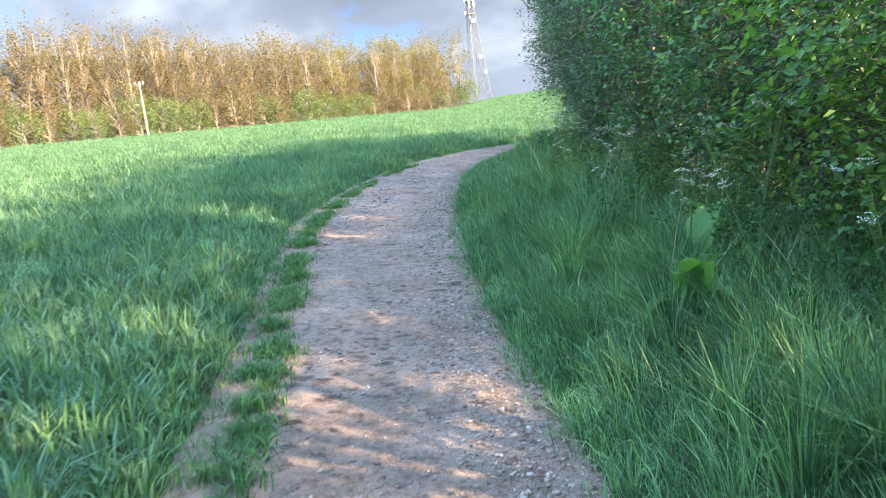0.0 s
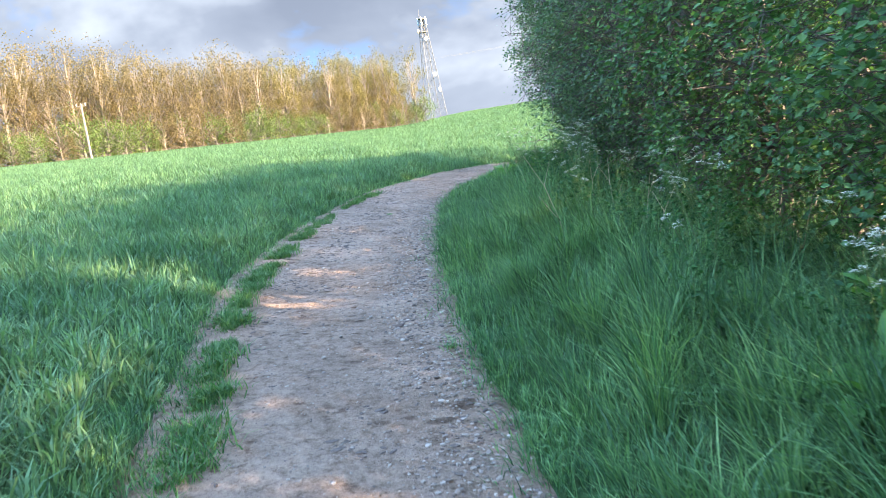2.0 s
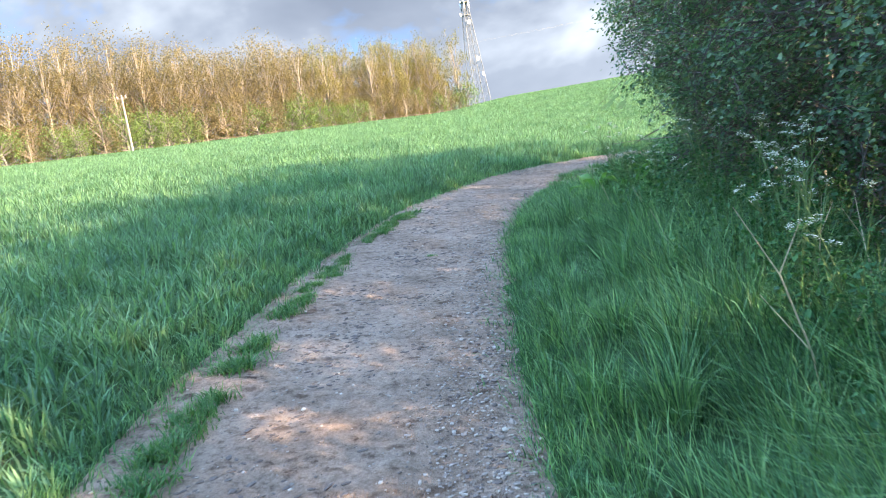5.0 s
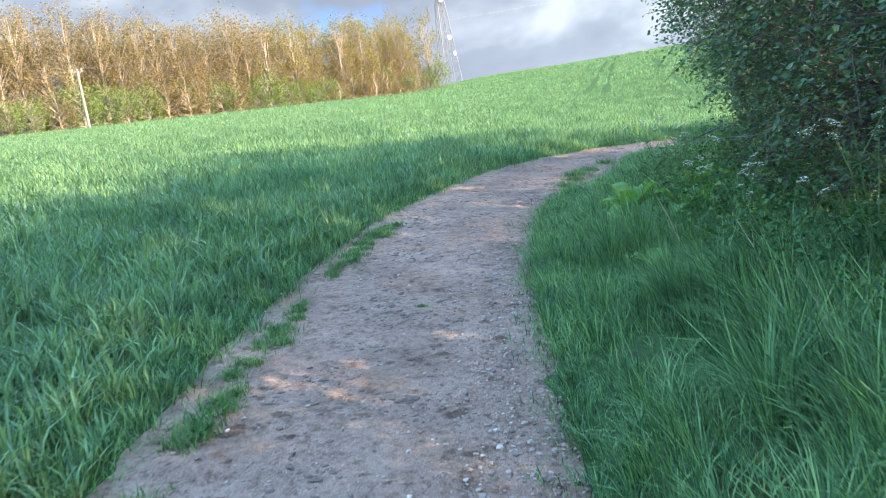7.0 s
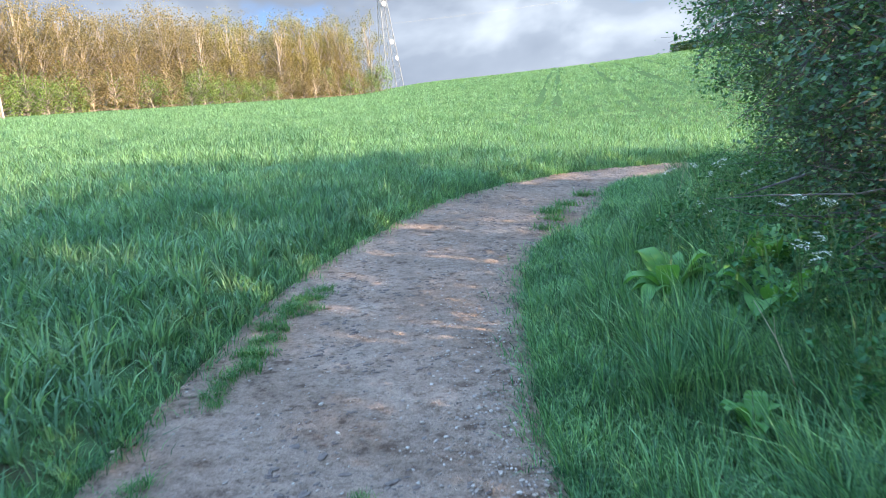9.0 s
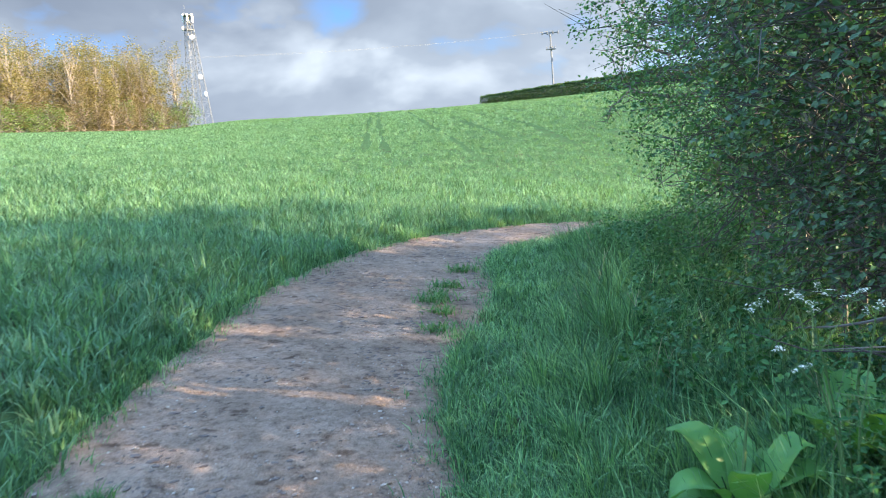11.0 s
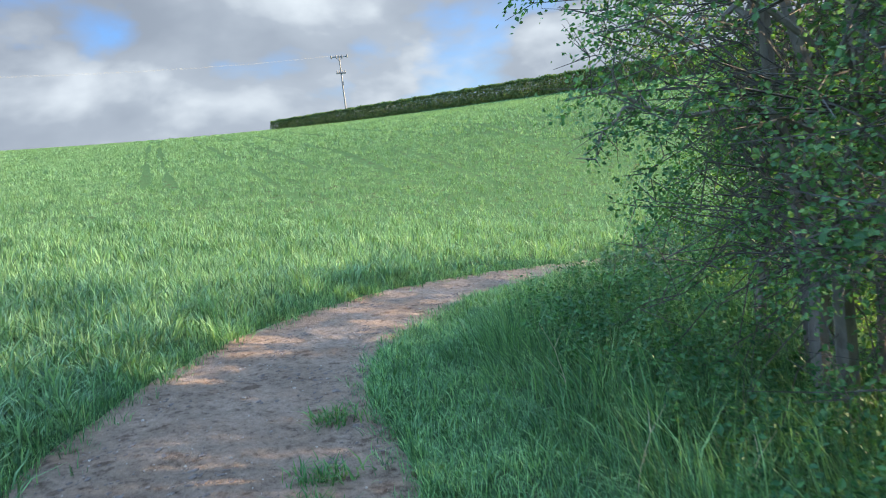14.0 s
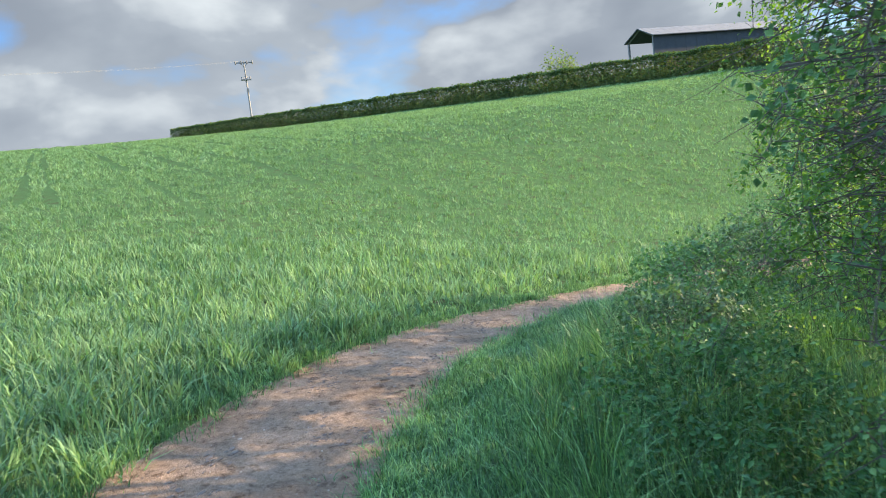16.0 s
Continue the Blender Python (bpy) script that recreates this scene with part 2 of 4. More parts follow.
def mesh_of(name, verts, tris, mat, smooth=False):
    me = bpy.data.meshes.new(name)
    verts, tris = np.asarray(verts, np.float32), np.asarray(tris, np.int32)
    me.vertices.add(len(verts))
    me.vertices.foreach_set("co", verts.ravel())
    k = tris.shape[1]
    me.loops.add(tris.size)
    me.loops.foreach_set("vertex_index", tris.ravel())
    me.polygons.add(len(tris))
    me.polygons.foreach_set("loop_start", np.arange(0, tris.size, k, dtype=np.int32))
    me.polygons.foreach_set("use_smooth", np.full(len(tris), smooth))
    me.materials.append(mat)
    me.update(calc_edges=True)
    return me


def part(name, geo, mat, parent=None, label=""):
    """One mesh object from a bmesh or from (verts, faces), under a thing or a part."""
    if isinstance(geo, bmesh.types.BMesh):
        me = bpy.data.meshes.new(name)
        geo.to_mesh(me)
        geo.free()
        me.materials.append(mat)
    else:
        me = mesh_of(name, geo[0], geo[1], mat, smooth=len(geo) > 2 and geo[2])
    ob = new(name, me)
    ob.parent = parent
    return tagged(ob, label)


def thing(name, m, label, category, group="", kind=""):
    ob = new(name)
    ob.matrix_world = m
    return tagged(ob, label, category, group, kind)


def join(*pieces):
    vs, fs, k = [], [], 0
    for p in pieces:
        vs.append(np.asarray(p[0], float))
        fs.append(np.asarray(p[1], int) + k)
        k += len(p[0])
    return np.concatenate(vs), np.concatenate(fs)


def tubes(p0, p1, r0, r1, sides=5):
    """Tapered sticks, all in one go: (n,3) ends and (n,) radii."""
    p0, p1 = np.atleast_2d(np.asarray(p0, float)), np.atleast_2d(np.asarray(p1, float))
    n = len(p0)
    r0, r1 = np.broadcast_to(np.asarray(r0, float), (n,)), np.broadcast_to(np.asarray(r1, float), (n,))
    d = p1 - p0
    d = d / np.maximum(np.linalg.norm(d, axis=1, keepdims=True), 1e-6)
    ref = np.where(np.abs(d[:, 2:3]) > 0.9, np.array([[1.0, 0, 0]]), np.array([[0, 0, 1.0]]))
    u = np.cross(d, ref)
    u = u / np.linalg.norm(u, axis=1, keepdims=True)
    v = np.cross(d, u)
    a = np.arange(sides) * 2 * np.pi / sides
    ring = u[:, None, :] * np.cos(a)[None, :, None] + v[:, None, :] * np.sin(a)[None, :, None]
    V = np.concatenate([p0[:, None] + ring * r0[:, None, None], p1[:, None] + ring * r1[:, None, None]], axis=1).reshape(-1, 3)
    i = np.arange(sides)
    j = (i + 1) % sides
    f = np.concatenate([np.stack([i, j, j + sides], 1), np.stack([i, j + sides, i + sides], 1)])
    if sides < 5:
        F = (f[None] + (np.arange(n) * 2 * sides)[:, None, None]).reshape(-1, 3)
        return V, F
    caps = np.array([[0, k + 1, k] for k in range(1, sides - 1)] + [[sides, sides + k, sides + k + 1] for k in range(1, sides - 1)])
    f = np.concatenate([f, caps])
    F = (f[None] + (np.arange(n) * 2 * sides)[:, None, None]).reshape(-1, 3)
    return V, F


def chain(points, radii, sides=6):
    p, r = np.asarray(points, float), np.asarray(radii, float)
    return tubes(p[:-1], p[1:], r[:-1], r[1:], sides)


def box(x0, y0, z0, x1, y1, z1):
    V = np.array([(x, y, z) for z in (z0, z1) for y in (y0, y1) for x in (x0, x1)], float)
    q = [(0, 2, 3, 1), (4, 5, 7, 6), (0, 1, 5, 4), (1, 3, 7, 5), (3, 2, 6, 7), (2, 0, 4, 6)]
    return V, np.array([t for a, b, c, d in q for t in ((a, b, c), (a, c, d))])


def leaves(rng, at, size, aspect=0.62, up=0.5, out=None, fold=0.1):
    """Folded four-cornered leaves at the given places."""
    at = np.asarray(at, float)
    n = len(at)
    nor = rng.normal(size=(n, 3))
    nor[:, 2] = np.abs(nor[:, 2]) + up
    if out is not None:
        nor += out
    nor /= np.linalg.norm(nor, axis=1, keepdims=True)
    t = np.cross(nor, rng.normal(size=(n, 3)))
    t /= np.maximum(np.linalg.norm(t, axis=1, keepdims=True), 1e-6)
    b = np.cross(nor, t)
    s = (np.broadcast_to(size, (n,)) * rng.uniform(0.65, 1.3, n))[:, None]
    V = np.stack([at, at + t * s * 0.5 + b * s * aspect * 0.5 + nor * s * fold, at + t * s, at + t * s * 0.5 - b * s * aspect * 0.5 + nor * s * fold], axis=1).reshape(-1, 3)
    F = (np.array([[0, 1, 2], [0, 2, 3]])[None] + (np.arange(n) * 4)[:, None, None]).reshape(-1, 3)
    return V, F


def blades(rng, base, h, w, lean, levels=(0.0, 0.5, 1.0), aim=None):
    """Tapering, arching grass blades."""
    n = len(base)
    a = rng.uniform(0, 2 * np.pi, n) if aim is None else aim
    face = a + np.pi / 2 + rng.normal(0, 0.5, n)
    dirs = np.stack([np.cos(a), np.sin(a), np.zeros(n)], 1)
    side = np.stack([np.cos(face), np.sin(face), np.zeros(n)], 1)
    V = []
    for s in levels[:-1]:
        c = base + dirs * (h * lean * s ** 1.9)[:, None]
        c[:, 2] += h * s * (1 - 0.32 * lean * s)
        ww = (w * 0.5 * (1.0 - 0.55 * s ** 1.6) * (0.75 + 0.25 * min(1, s * 4)))[:, None]
        V += [c - side * ww, c + side * ww]
    c = base + dirs * (h * lean)[:, None]
    c[:, 2] += h * (1 - 0.32 * lean)
    V.append(c)
    V = np.stack(V, axis=1)
    k = V.shape[1]
    f = []
    for i in range(len(levels) - 2):
        f += [[2 * i, 2 * i + 1, 2 * i + 3], [2 * i, 2 * i + 3, 2 * i + 2]]
    f.append([k - 3, k - 2, k - 1])
    F = (np.array(f)[None] + (np.arange(n) * k)[:, None, None]).reshape(-1, 3)
    return V.reshape(-1, 3), F


def smooth(a, b, v):
    t = np.clip((v - a) / (b - a), 0, 1)
    return t * t * (3 - 2 * t)


def soft(v, k):
    return k * np.logaddexp(0, v / k)


def lumps(x, y, f, k=0.0):
    """Cheap smooth unevenness in -1..1."""
    return (np.sin(f * (x + 0.6 * y) + k) * np.cos(f * (0.8 * y - 0.5 * x) + 1.7 * k + 1) + 0.6 * np.sin(2.3 * f * (y - 0.3 * x) + 2 * k) * np.cos(2.1 * f * (x + 0.2 * y) + k)) / 1.6


def height(x, y):
    """Lie of the land: the path climbs a hillside that falls to the hedge; the field rises to a rounded crest."""
    x, y = np.asarray(x, float), np.asarray(y, float)
    near = -0.105 * np.clip(x, -400, 25) + 0.1 * np.maximum(y, -60) - 0.016
    far_x = -0.105 * np.maximum(x - 25, 0) * smooth(22, 46, y)
    rise = 0.199 * soft(np.minimum(x, 200) - 8, 4) * smooth(22, 46, y)
    fall = (0.022 - 0.008 * np.exp(-((x - 22) / 20) ** 2) + 0.028 * smooth(10, 80, x)) * soft(y - 26, 4)
    left = 0.055 * soft(-x - 8, 3)
    d = np.hypot(x, y - 15)
    over = np.maximum(0, d - 185)
    z = near + far_x + rise - fall - left - np.minimum(0.0009 * over ** 2, 0.28 * over)
    keep = smooth(600, 330, d)
    return z * keep - 14.0 * (1 - keep)


# ---- plan: edges of the path ----
CROP_EDGE = [(-0.3, -40), (-0.7, -6), (-0.95, -1.5), (-1.08, 1), (-1.25, 2.6), (-1.46, 4.4), (-1.7, 6.8), (-1.93, 8.8), (-1.75, 10.6), (-1.58, 12), (-1.27, 13.7), (-0.85, 15.5), (-0.08, 17.4), (0.86, 19.3), (2.35, 21.05), (3.6, 22.0), (5.3, 22.85), (7.0, 23.28), (9.7, 23.48), (11.5, 23.5), (16, 23.3), (25, 22.6), (60, 20)]
VERGE_EDGE = [(1.6, -40), (1.2, -6), (0.9, -1.5), (0.68, 1), (0.5, 2.6), (0.37, 3.6), (0.26, 4.6), (0.16, 6), (0.11, 7.6), (0.15, 9.7), (0.26, 11), (0.42, 12.6), (0.57, 13.5), (0.8, 14.7), (1.12, 15.9), (1.75, 17.0), (2.4, 17.8), (2.85, 18.6), (3.1, 19.4), (3.6, 20.2), (4.5, 20.95), (6.0, 21.8), (7.2, 22.25), (9.2, 22.75), (14, 22.4), (25, 21.5), (60, 19)]
TUFT_LINE = [(-0.82, 0.5), (-0.98, 2.5), (-1.1, 3.5), (-1.32, 5.4), (-1.53, 7.3), (-1.62, 8.8), (-1.42, 11.0), (-1.18, 12.9), (-0.82, 14.6), (-0.6, 15.4)]


def along(line, n):
    p = np.array(line, float)
    s = np.concatenate([[0], np.cumsum(np.hypot(*np.diff(p, axis=0).T))])
    q = np.linspace(0, s[-1], n)
    return np.stack([np.interp(q, s, p[:, 0]), np.interp(q, s, p[:, 1])], 1)


def rounded(line, times=3):
    p = np.array(line, float)
    for _ in range(times):
        q = 0.75 * p[:-1] + 0.25 * p[1:]
        r = 0.25 * p[:-1] + 0.75 * p[1:]
        p = np.concatenate([p[:1], np.stack([q, r], 1).reshape(-1, 2), p[-1:]])
    return p


CROP_C, VERGE_C = rounded(CROP_EDGE), rounded(VERGE_EDGE)


def inside(poly, x, y):
    poly = np.asarray(poly, float)
    c = np.zeros(np.shape(x), bool)
    px, py = poly[:, 0], poly[:, 1]
    for i in range(len(poly)):
        x0, y0, x1, y1 = px[i - 1], py[i - 1], px[i], py[i]
        if y0 != y1:
            c ^= ((y0 > y) != (y1 > y)) & (x < (x1 - x0) * (y - y0) / (y1 - y0) + x0)
    return c


def to_line(line, x, y):
    """Distance to a broken line."""
    best = np.full(np.shape(x), 1e9)
    p = np.asarray(line, float)
    for (x0, y0), (x1, y1) in zip(p[:-1], p[1:]):
        dx, dy = x1 - x0, y1 - y0
        k = np.clip(((x - x0) * dx + (y - y0) * dy) / (dx * dx + dy * dy + 1e-9), 0, 1)
        best = np.minimum(best, np.hypot(x - x0 - k * dx, y - y0 - k * dy))
    return best


FIELD_POLY = np.concatenate([CROP_C, [(400, 20), (400, 700), (-500, 700), (-500, -40)]])
PATH_POLY = np.concatenate([CROP_C, VERGE_C[::-1]])


def land(x, y):
    """Ground with the small bank of the verge and the lip of the field."""
    x, y = np.asarray(x, float), np.asarray(y, float)
    z = height(x, y)
    near = (np.abs(x) < 70) & (y > -45) & (y < 40)
    xs, ys = x[near], y[near]
    f, p = inside(FIELD_POLY, xs, ys), inside(PATH_POLY, xs, ys)
    dv, dc = to_line(VERGE_EDGE, xs, ys), to_line(CROP_EDGE, xs, ys)
    add = np.where(p, -0.05, np.where(f, 0.05 * smooth(0, 0.25, dc), 0.16 * smooth(0, 1.1, dv) + 0.04 * lumps(xs, ys, 1.9)))
    add = add + np.where(p, 0, 0.02 * lumps(xs, ys, 3.1))
    z = z.copy()
    z[near] += add
    return z


def steps(*spans):
    """Grid lines, close together near the walk and wide apart far off."""
    v = []
    for a, b, d in spans:
        v += list(np.arange(a, b, d))
    return np.array(v + [spans[-1][1]])


def build_ground():
    gx = steps((-3000, -600, 300), (-600, -160, 20), (-160, -40, 5), (-40, -12, 1.0), (-12, 13, 0.3), (13, 40, 0.9), (40, 160, 5), (160, 600, 20), (600, 3000, 300))
    gy = steps((-3000, -400, 300), (-400, -60, 20), (-60, -4, 2.5), (-4, 28, 0.3), (28, 60, 0.8), (60, 260, 4), (260, 600, 15), (600, 4500, 300))
    X, Y = np.meshgrid(gx, gy)
    Z = land(X.ravel(), Y.ravel())
    i = np.arange(X.size).reshape(X.shape)
    F = np.stack([i[:-1, :-1].ravel(), i[:-1, 1:].ravel(), i[1:, 1:].ravel(), i[1:, :-1].ravel()], 1)
    ob = part("ground", (np.stack([X.ravel(), Y.ravel(), Z], 1), F, True), M_SOIL)
    tagged(ob, "dark crumbly field soil with green litter", "ground", kind="structure")


build_ground()


def path_z(x, y):
    return height(x, y) + 0.012 * lumps(x, y, 4.0) + 0.007 * lumps(x, y, 11.0, 2.0) + 0.006 * lumps(x, y, 23.0, 4.0) * (0.5 + 0.5 * lumps(x, y, 2.7, 1.0))


def build_path():
    n, k = 1300, 56
    a, b = along(CROP_C, 4000), along(VERGE_C, 4000)
    # pair the two edges up by nearest points of the verge edge
    a = a[(a[:, 1] > -5) & (a[:, 0] < 22)]
    a = a[np.linspace(0, len(a) - 1, n).astype(int)]
    j = [int(np.argmin(np.hypot(*(b - p).T))) for p in a]
    j = np.convolve(np.pad(np.maximum.accumulate(j), 6, "edge"), np.ones(13) / 13, "valid").astype(int)
    b = b[j]
    s = np.linspace(-0.07, 1.07, k)
    P = a[:, None] * (1 - s)[None, :, None] + b[:, None] * s[None, :, None]
    x, y = P[..., 0].ravel(), P[..., 1].ravel()
    edge = np.broadcast_to(smooth(-0.08, 0.03, s) * smooth(1.08, 0.97, s), (n, k)).ravel()
    z = path_z(x, y) - 0.06 * (1 - edge)
    i = np.arange(n * k).reshape(n, k)
    F = np.stack([i[:-1, :-1].ravel(), i[:-1, 1:].ravel(), i[1:, 1:].ravel(), i[1:, :-1].ravel()], 1)
    ob = part("path", (np.stack([x, y, z], 1), F, True), M_PATH)
    return tagged(ob, "trodden grey-brown earth footpath scattered with stones", "path", kind="structure")


path = build_path()

# ---- green cover ----


def scatter(rng, n, x0, x1, y0, y1):
    return rng.uniform(x0, x1, n), rng.uniform(y0, y1, n)


WALK = [(0, -3), (-0.1, 2), (-0.25, 6), (-0.3, 10), (0.2, 14), (1.6, 17.7), (3.5, 20.5)]
TRAMS = (-15.5, -14.6, -4.15, -3.3, -0.1, 2.0, 4.1, 6.5, 9.2, 12.2, 15.4, 19.0, 23.0, 27.5, 32.0, 37.0, 42.5, 48.0)


def across(x, y):
    """Distance across the sown rows, which swing round the shoulder of the hill."""
    return 0.957 * x - 0.29 * y - 0.0022 * np.maximum(x - 12, 0) ** 2


def in_tram(x, y, wide=0.22):
    p = across(x, y)
    hit = np.zeros(np.shape(x), bool)
    for i, c in enumerate(TRAMS):
        worn = np.sin(0.21 * y + 1.9 * i) + 0.8 * np.sin(0.57 * y + 0.7 * i)
        hit |= np.abs(p - c) < wide * np.clip(0.75 + 0.45 * worn, 0.15, 1.2)
    return hit & (y > 36 + 4 * np.sin(x))


def clumped(rng, x, y, k, spread):
    """k blades round each place, splayed outwards; gives x, y, aim and each blade's clump."""
    n = len(x)
    who = np.repeat(np.arange(n), k)
    aim = rng.uniform(0, 2 * np.pi, n * k)
    rad = np.abs(rng.normal(0, spread, n * k))
    return x[who] + rad * np.cos(aim), y[who] + rad * np.sin(aim), aim + rng.normal(0, 0.5, n * k), who


def build_crop():
    rng = np.random.default_rng(11)
    got = []
    # clumps, area, nearest and farthest distance from the walk, blades each, width, height, levels
    for n, (x0, x1, y0, y1), d0, d1, k, spread, wide, tall, lv in (
        (30000, (-7, 9, -2, 28), 0.0, 4.5, 7, 0.05, 0.9, 0.45, (0.0, 1.0)),
        (44000, (-7, 9, -2, 28), 0.0, 4.5, 10, 0.035, 1.3, 0.95, (0.0, 0.6, 1.0)),
        (62000, (-14, 16, -3, 36), 4.5, 11.0, 8, 0.05, 1.6, 0.74, (0.0, 0.6, 1.0)),
        (105000, (-34, 46, 0, 52), 11.0, 30.0, 6, 0.07, 2.3, 0.56, (0.0, 1.0)),
        (160000, (-72, 76, 10, 100), 30.0, 78.0, 4, 0.14, 5.4, 0.62, (0.0, 1.0)),
        (110000, (-95, 76, 60, 215), 78.0, 215.0, 4, 0.25, 12.0, 0.66, (0.0, 1.0)),
    ):
        x, y = scatter(rng, n, x0, x1, y0, y1)
        d = to_line(WALK, x, y)
        ok = (d >= d0) & (d < d1)
        x, y = x[ok], y[ok]
        wob = 0.10 * lumps(x, y, 5.0) + 0.05 * lumps(x, y, 13.0) if d1 < 40 else 0 * x
        ok = inside(FIELD_POLY, x - wob, y + wob)
        ok &= (x > -0.66 * y - 5) | (d1 < 12)
        # behind the copse nothing is sown
        ok &= (y - 101 < (x + 72) * 1.17) | (x > 6)
        x, y = x[ok], y[ok]
        vigour = (0.72 + 0.5 * rng.uniform(size=len(x))) * (1 + 0.20 * lumps(x, y, 0.9, 3) + 0.14 * lumps(x, y, 3.7, 1))
        if d1 > 12:
            # drilled rows show as fine lines of fuller growth
            vigour = vigour * (1 + 0.16 * np.sin(across(x, y) * 2 * np.pi / (0.62 if d1 < 80 else 1.3)) + 0.10 * lumps(x, y, 1.7, 6))
        x, y, aim, who = clumped(rng, x, y, k, spread)
        m = len(x)
        base = np.stack([x, y, land(x, y) - 0.01], 1)
        edge = smooth(-0.1, 0.5, to_line(CROP_EDGE, x, y)) if d1 < 40 else np.ones(m)
        rut = np.where(in_tram(x, y, 0.2 if d1 < 80 else 0.28), 0.05, 1.0)
        h = rng.uniform(0.19, 0.36, m) * (0.45 + 0.55 * edge) * vigour[who] * tall * rut
        w = rng.uniform(0.0085, 0.0145, m) * wide
        lean = np.clip(rng.gamma(3.2, 0.23 if d1 > 12 else 0.21, m), 0.08, 1.2)
        got.append(blades(rng, base, h, w, lean, lv, aim))
    ob = part("wheat_crop", join(*got), M_CROP)
    tagged(ob, "young green wheat crop covering the rising field", "crop", kind="stuff")


def build_verge():
    rng = np.random.default_rng(12)
    got = []
    for n, (x0, x1, y0, y1), d1, k in ((17500, (0.1, 4.4, -1.5, 15.0), 2.5, 15), (11500, (0.6, 9.5, 13.5, 23.0), 3.0, 14), (16000, (3.5, 24.0, -4.0, 24.0), 30.0, 5), (3000, (8.0, 26, 18.0, 23.4), 9.0, 9)):
        x, y = scatter(rng, n, x0, x1, y0, y1)
        wob = 0.13 * lumps(x, y, 4.0, 1.0) + 0.05 * lumps(x, y, 11.0, 1.0)
        dv = to_line(VERGE_EDGE, x, y)
        ok = ~inside(FIELD_POLY, x, y) & ~inside(PATH_POLY, x + wob, y - wob) & (dv < d1)
        ok &= rng.uniform(size=n) < 0.8 + 0.45 * lumps(x, y, 3.3, 5)
        x, y = x[ok], y[ok]
        vigour = (0.42 + 1.0 * rng.uniform(size=len(x)) ** 1.6) * (1 + 0.42 * lumps(x, y, 3.0, 7) + 0.2 * lumps(x, y, 7.0, 2))
        fall = 2.9 + 1.3 * lumps(x, y, 1.1, 2) + rng.normal(0, 0.4, len(x))
        x, y, aim, who = clumped(rng, x, y, k, 0.045)
        m = len(x)
        aim = np.where(rng.uniform(size=m) < 0.4, fall[who] + rng.normal(0, 0.45, m), aim)
        dv = to_line(VERGE_EDGE, x, y)
        base = np.stack([x, y, land(x, y) - 0.01], 1)
        late = smooth(10.5, 14.0, y)
        tall = 0.12 + (0.36 - 0.16 * late) * smooth(0.05, 1.25, dv) + 0.10 * np.exp(-((dv - 0.3) / 0.16) ** 2) * (1 - late)
        # a low furrow runs between the fringe and the tall grass
        tall = tall * (1 - 0.6 * (1 - late) * np.exp(-((dv - 0.66 - 0.12 * lumps(x, y, 1.3, 9)) / 0.13) ** 2))
        bend = smooth(14.5, 17.0, y)
        tall = tall * (1 - bend) + bend * (0.05 + 0.34 * smooth(0.35, 1.2, dv))
        h = np.clip(tall * vigour[who] * rng.uniform(0.6, 1.3, m), 0.05, 0.8)
        w = rng.uniform(0.0035, 0.0085, m)
        lean = np.clip(rng.gamma(3.0, 0.2, m), 0.08, 1.15)
        got.append(blades(rng, base, h, w, lean, (0.0, 0.6, 1.0), aim))
    # tall tussocks in front of the hedge, with lower grass between them and the path's fringe
    n = 380
    x, y = scatter(rng, n, 0.5, 3.2, 0.0, 16.5)
    dv = to_line(VERGE_EDGE, x, y)
    ok = ~inside(FIELD_POLY, x, y) & ~inside(PATH_POLY, x, y) & (dv > 0.55) & (dv < 2.1)
    x, y = x[ok], y[ok]
    tall = rng.uniform(0.36, 0.66, len(x)) * (1 - 0.3 * smooth(10.5, 13, y))
    x, y, aim, who = clumped(rng, x, y, 130, 0.075)
    m = len(x)
    base = np.stack([x, y, land(x, y) - 0.01], 1)
    got.append(blades(rng, base, tall[who] * rng.uniform(0.5, 1.15, m), rng.uniform(0.0045, 0.009, m), np.clip(rng.gamma(2.8, 0.2, m), 0.05, 1.1), (0.0, 0.5, 1.0), aim))
    # short fringe creeping over both edges of the path
    for line, n, off in ((VERGE_C, 2600, 0.05), (CROP_C, 3000, 0.05)):
        p = along(line, 6000)
        p = p[(p[:, 1] > -1) & (p[:, 0] < 13)]
        p = p[rng.integers(0, len(p), n)]
        x, y = p[:, 0] + rng.normal(off if line is VERGE_C else -off, 0.09, n), p[:, 1] + rng.normal(0, 0.09, n)
        x, y, aim, who = clumped(rng, x, y, 9, 0.035)
        m = len(x)
        base = np.stack([x, y, np.maximum(land(x, y), path_z(x, y) - 0.03) - 0.005], 1)
        got.append(blades(rng, base, rng.uniform(0.04, 0.15, m), rng.uniform(0.004, 0.008, m), np.clip(rng.gamma(3.0, 0.22, m), 0.1, 1.2), (0.0, 0.55, 1.0), aim))
    # short trodden turf on the inside of the bend
    p = along(VERGE_C, 6000)
    p = p[(p[:, 1] > 12.5) & (p[:, 0] < 11)]
    p = p[rng.integers(0, len(p), 6500)]
    off = rng.uniform(0.0, 0.95, len(p))
    x, y, aim, who = clumped(rng, p[:, 0] + off * 0.75, p[:, 1] - off * 0.6, 8, 0.05)
    m = len(x)
    base = np.stack([x, y, land(x, y) - 0.008], 1)
    got.append(blades(rng, base, rng.uniform(0.04, 0.13, m), rng.uniform(0.005, 0.009, m), np.clip(rng.gamma(3.0, 0.24, m), 0.1, 1.3), (0.0, 0.55, 1.0), aim))
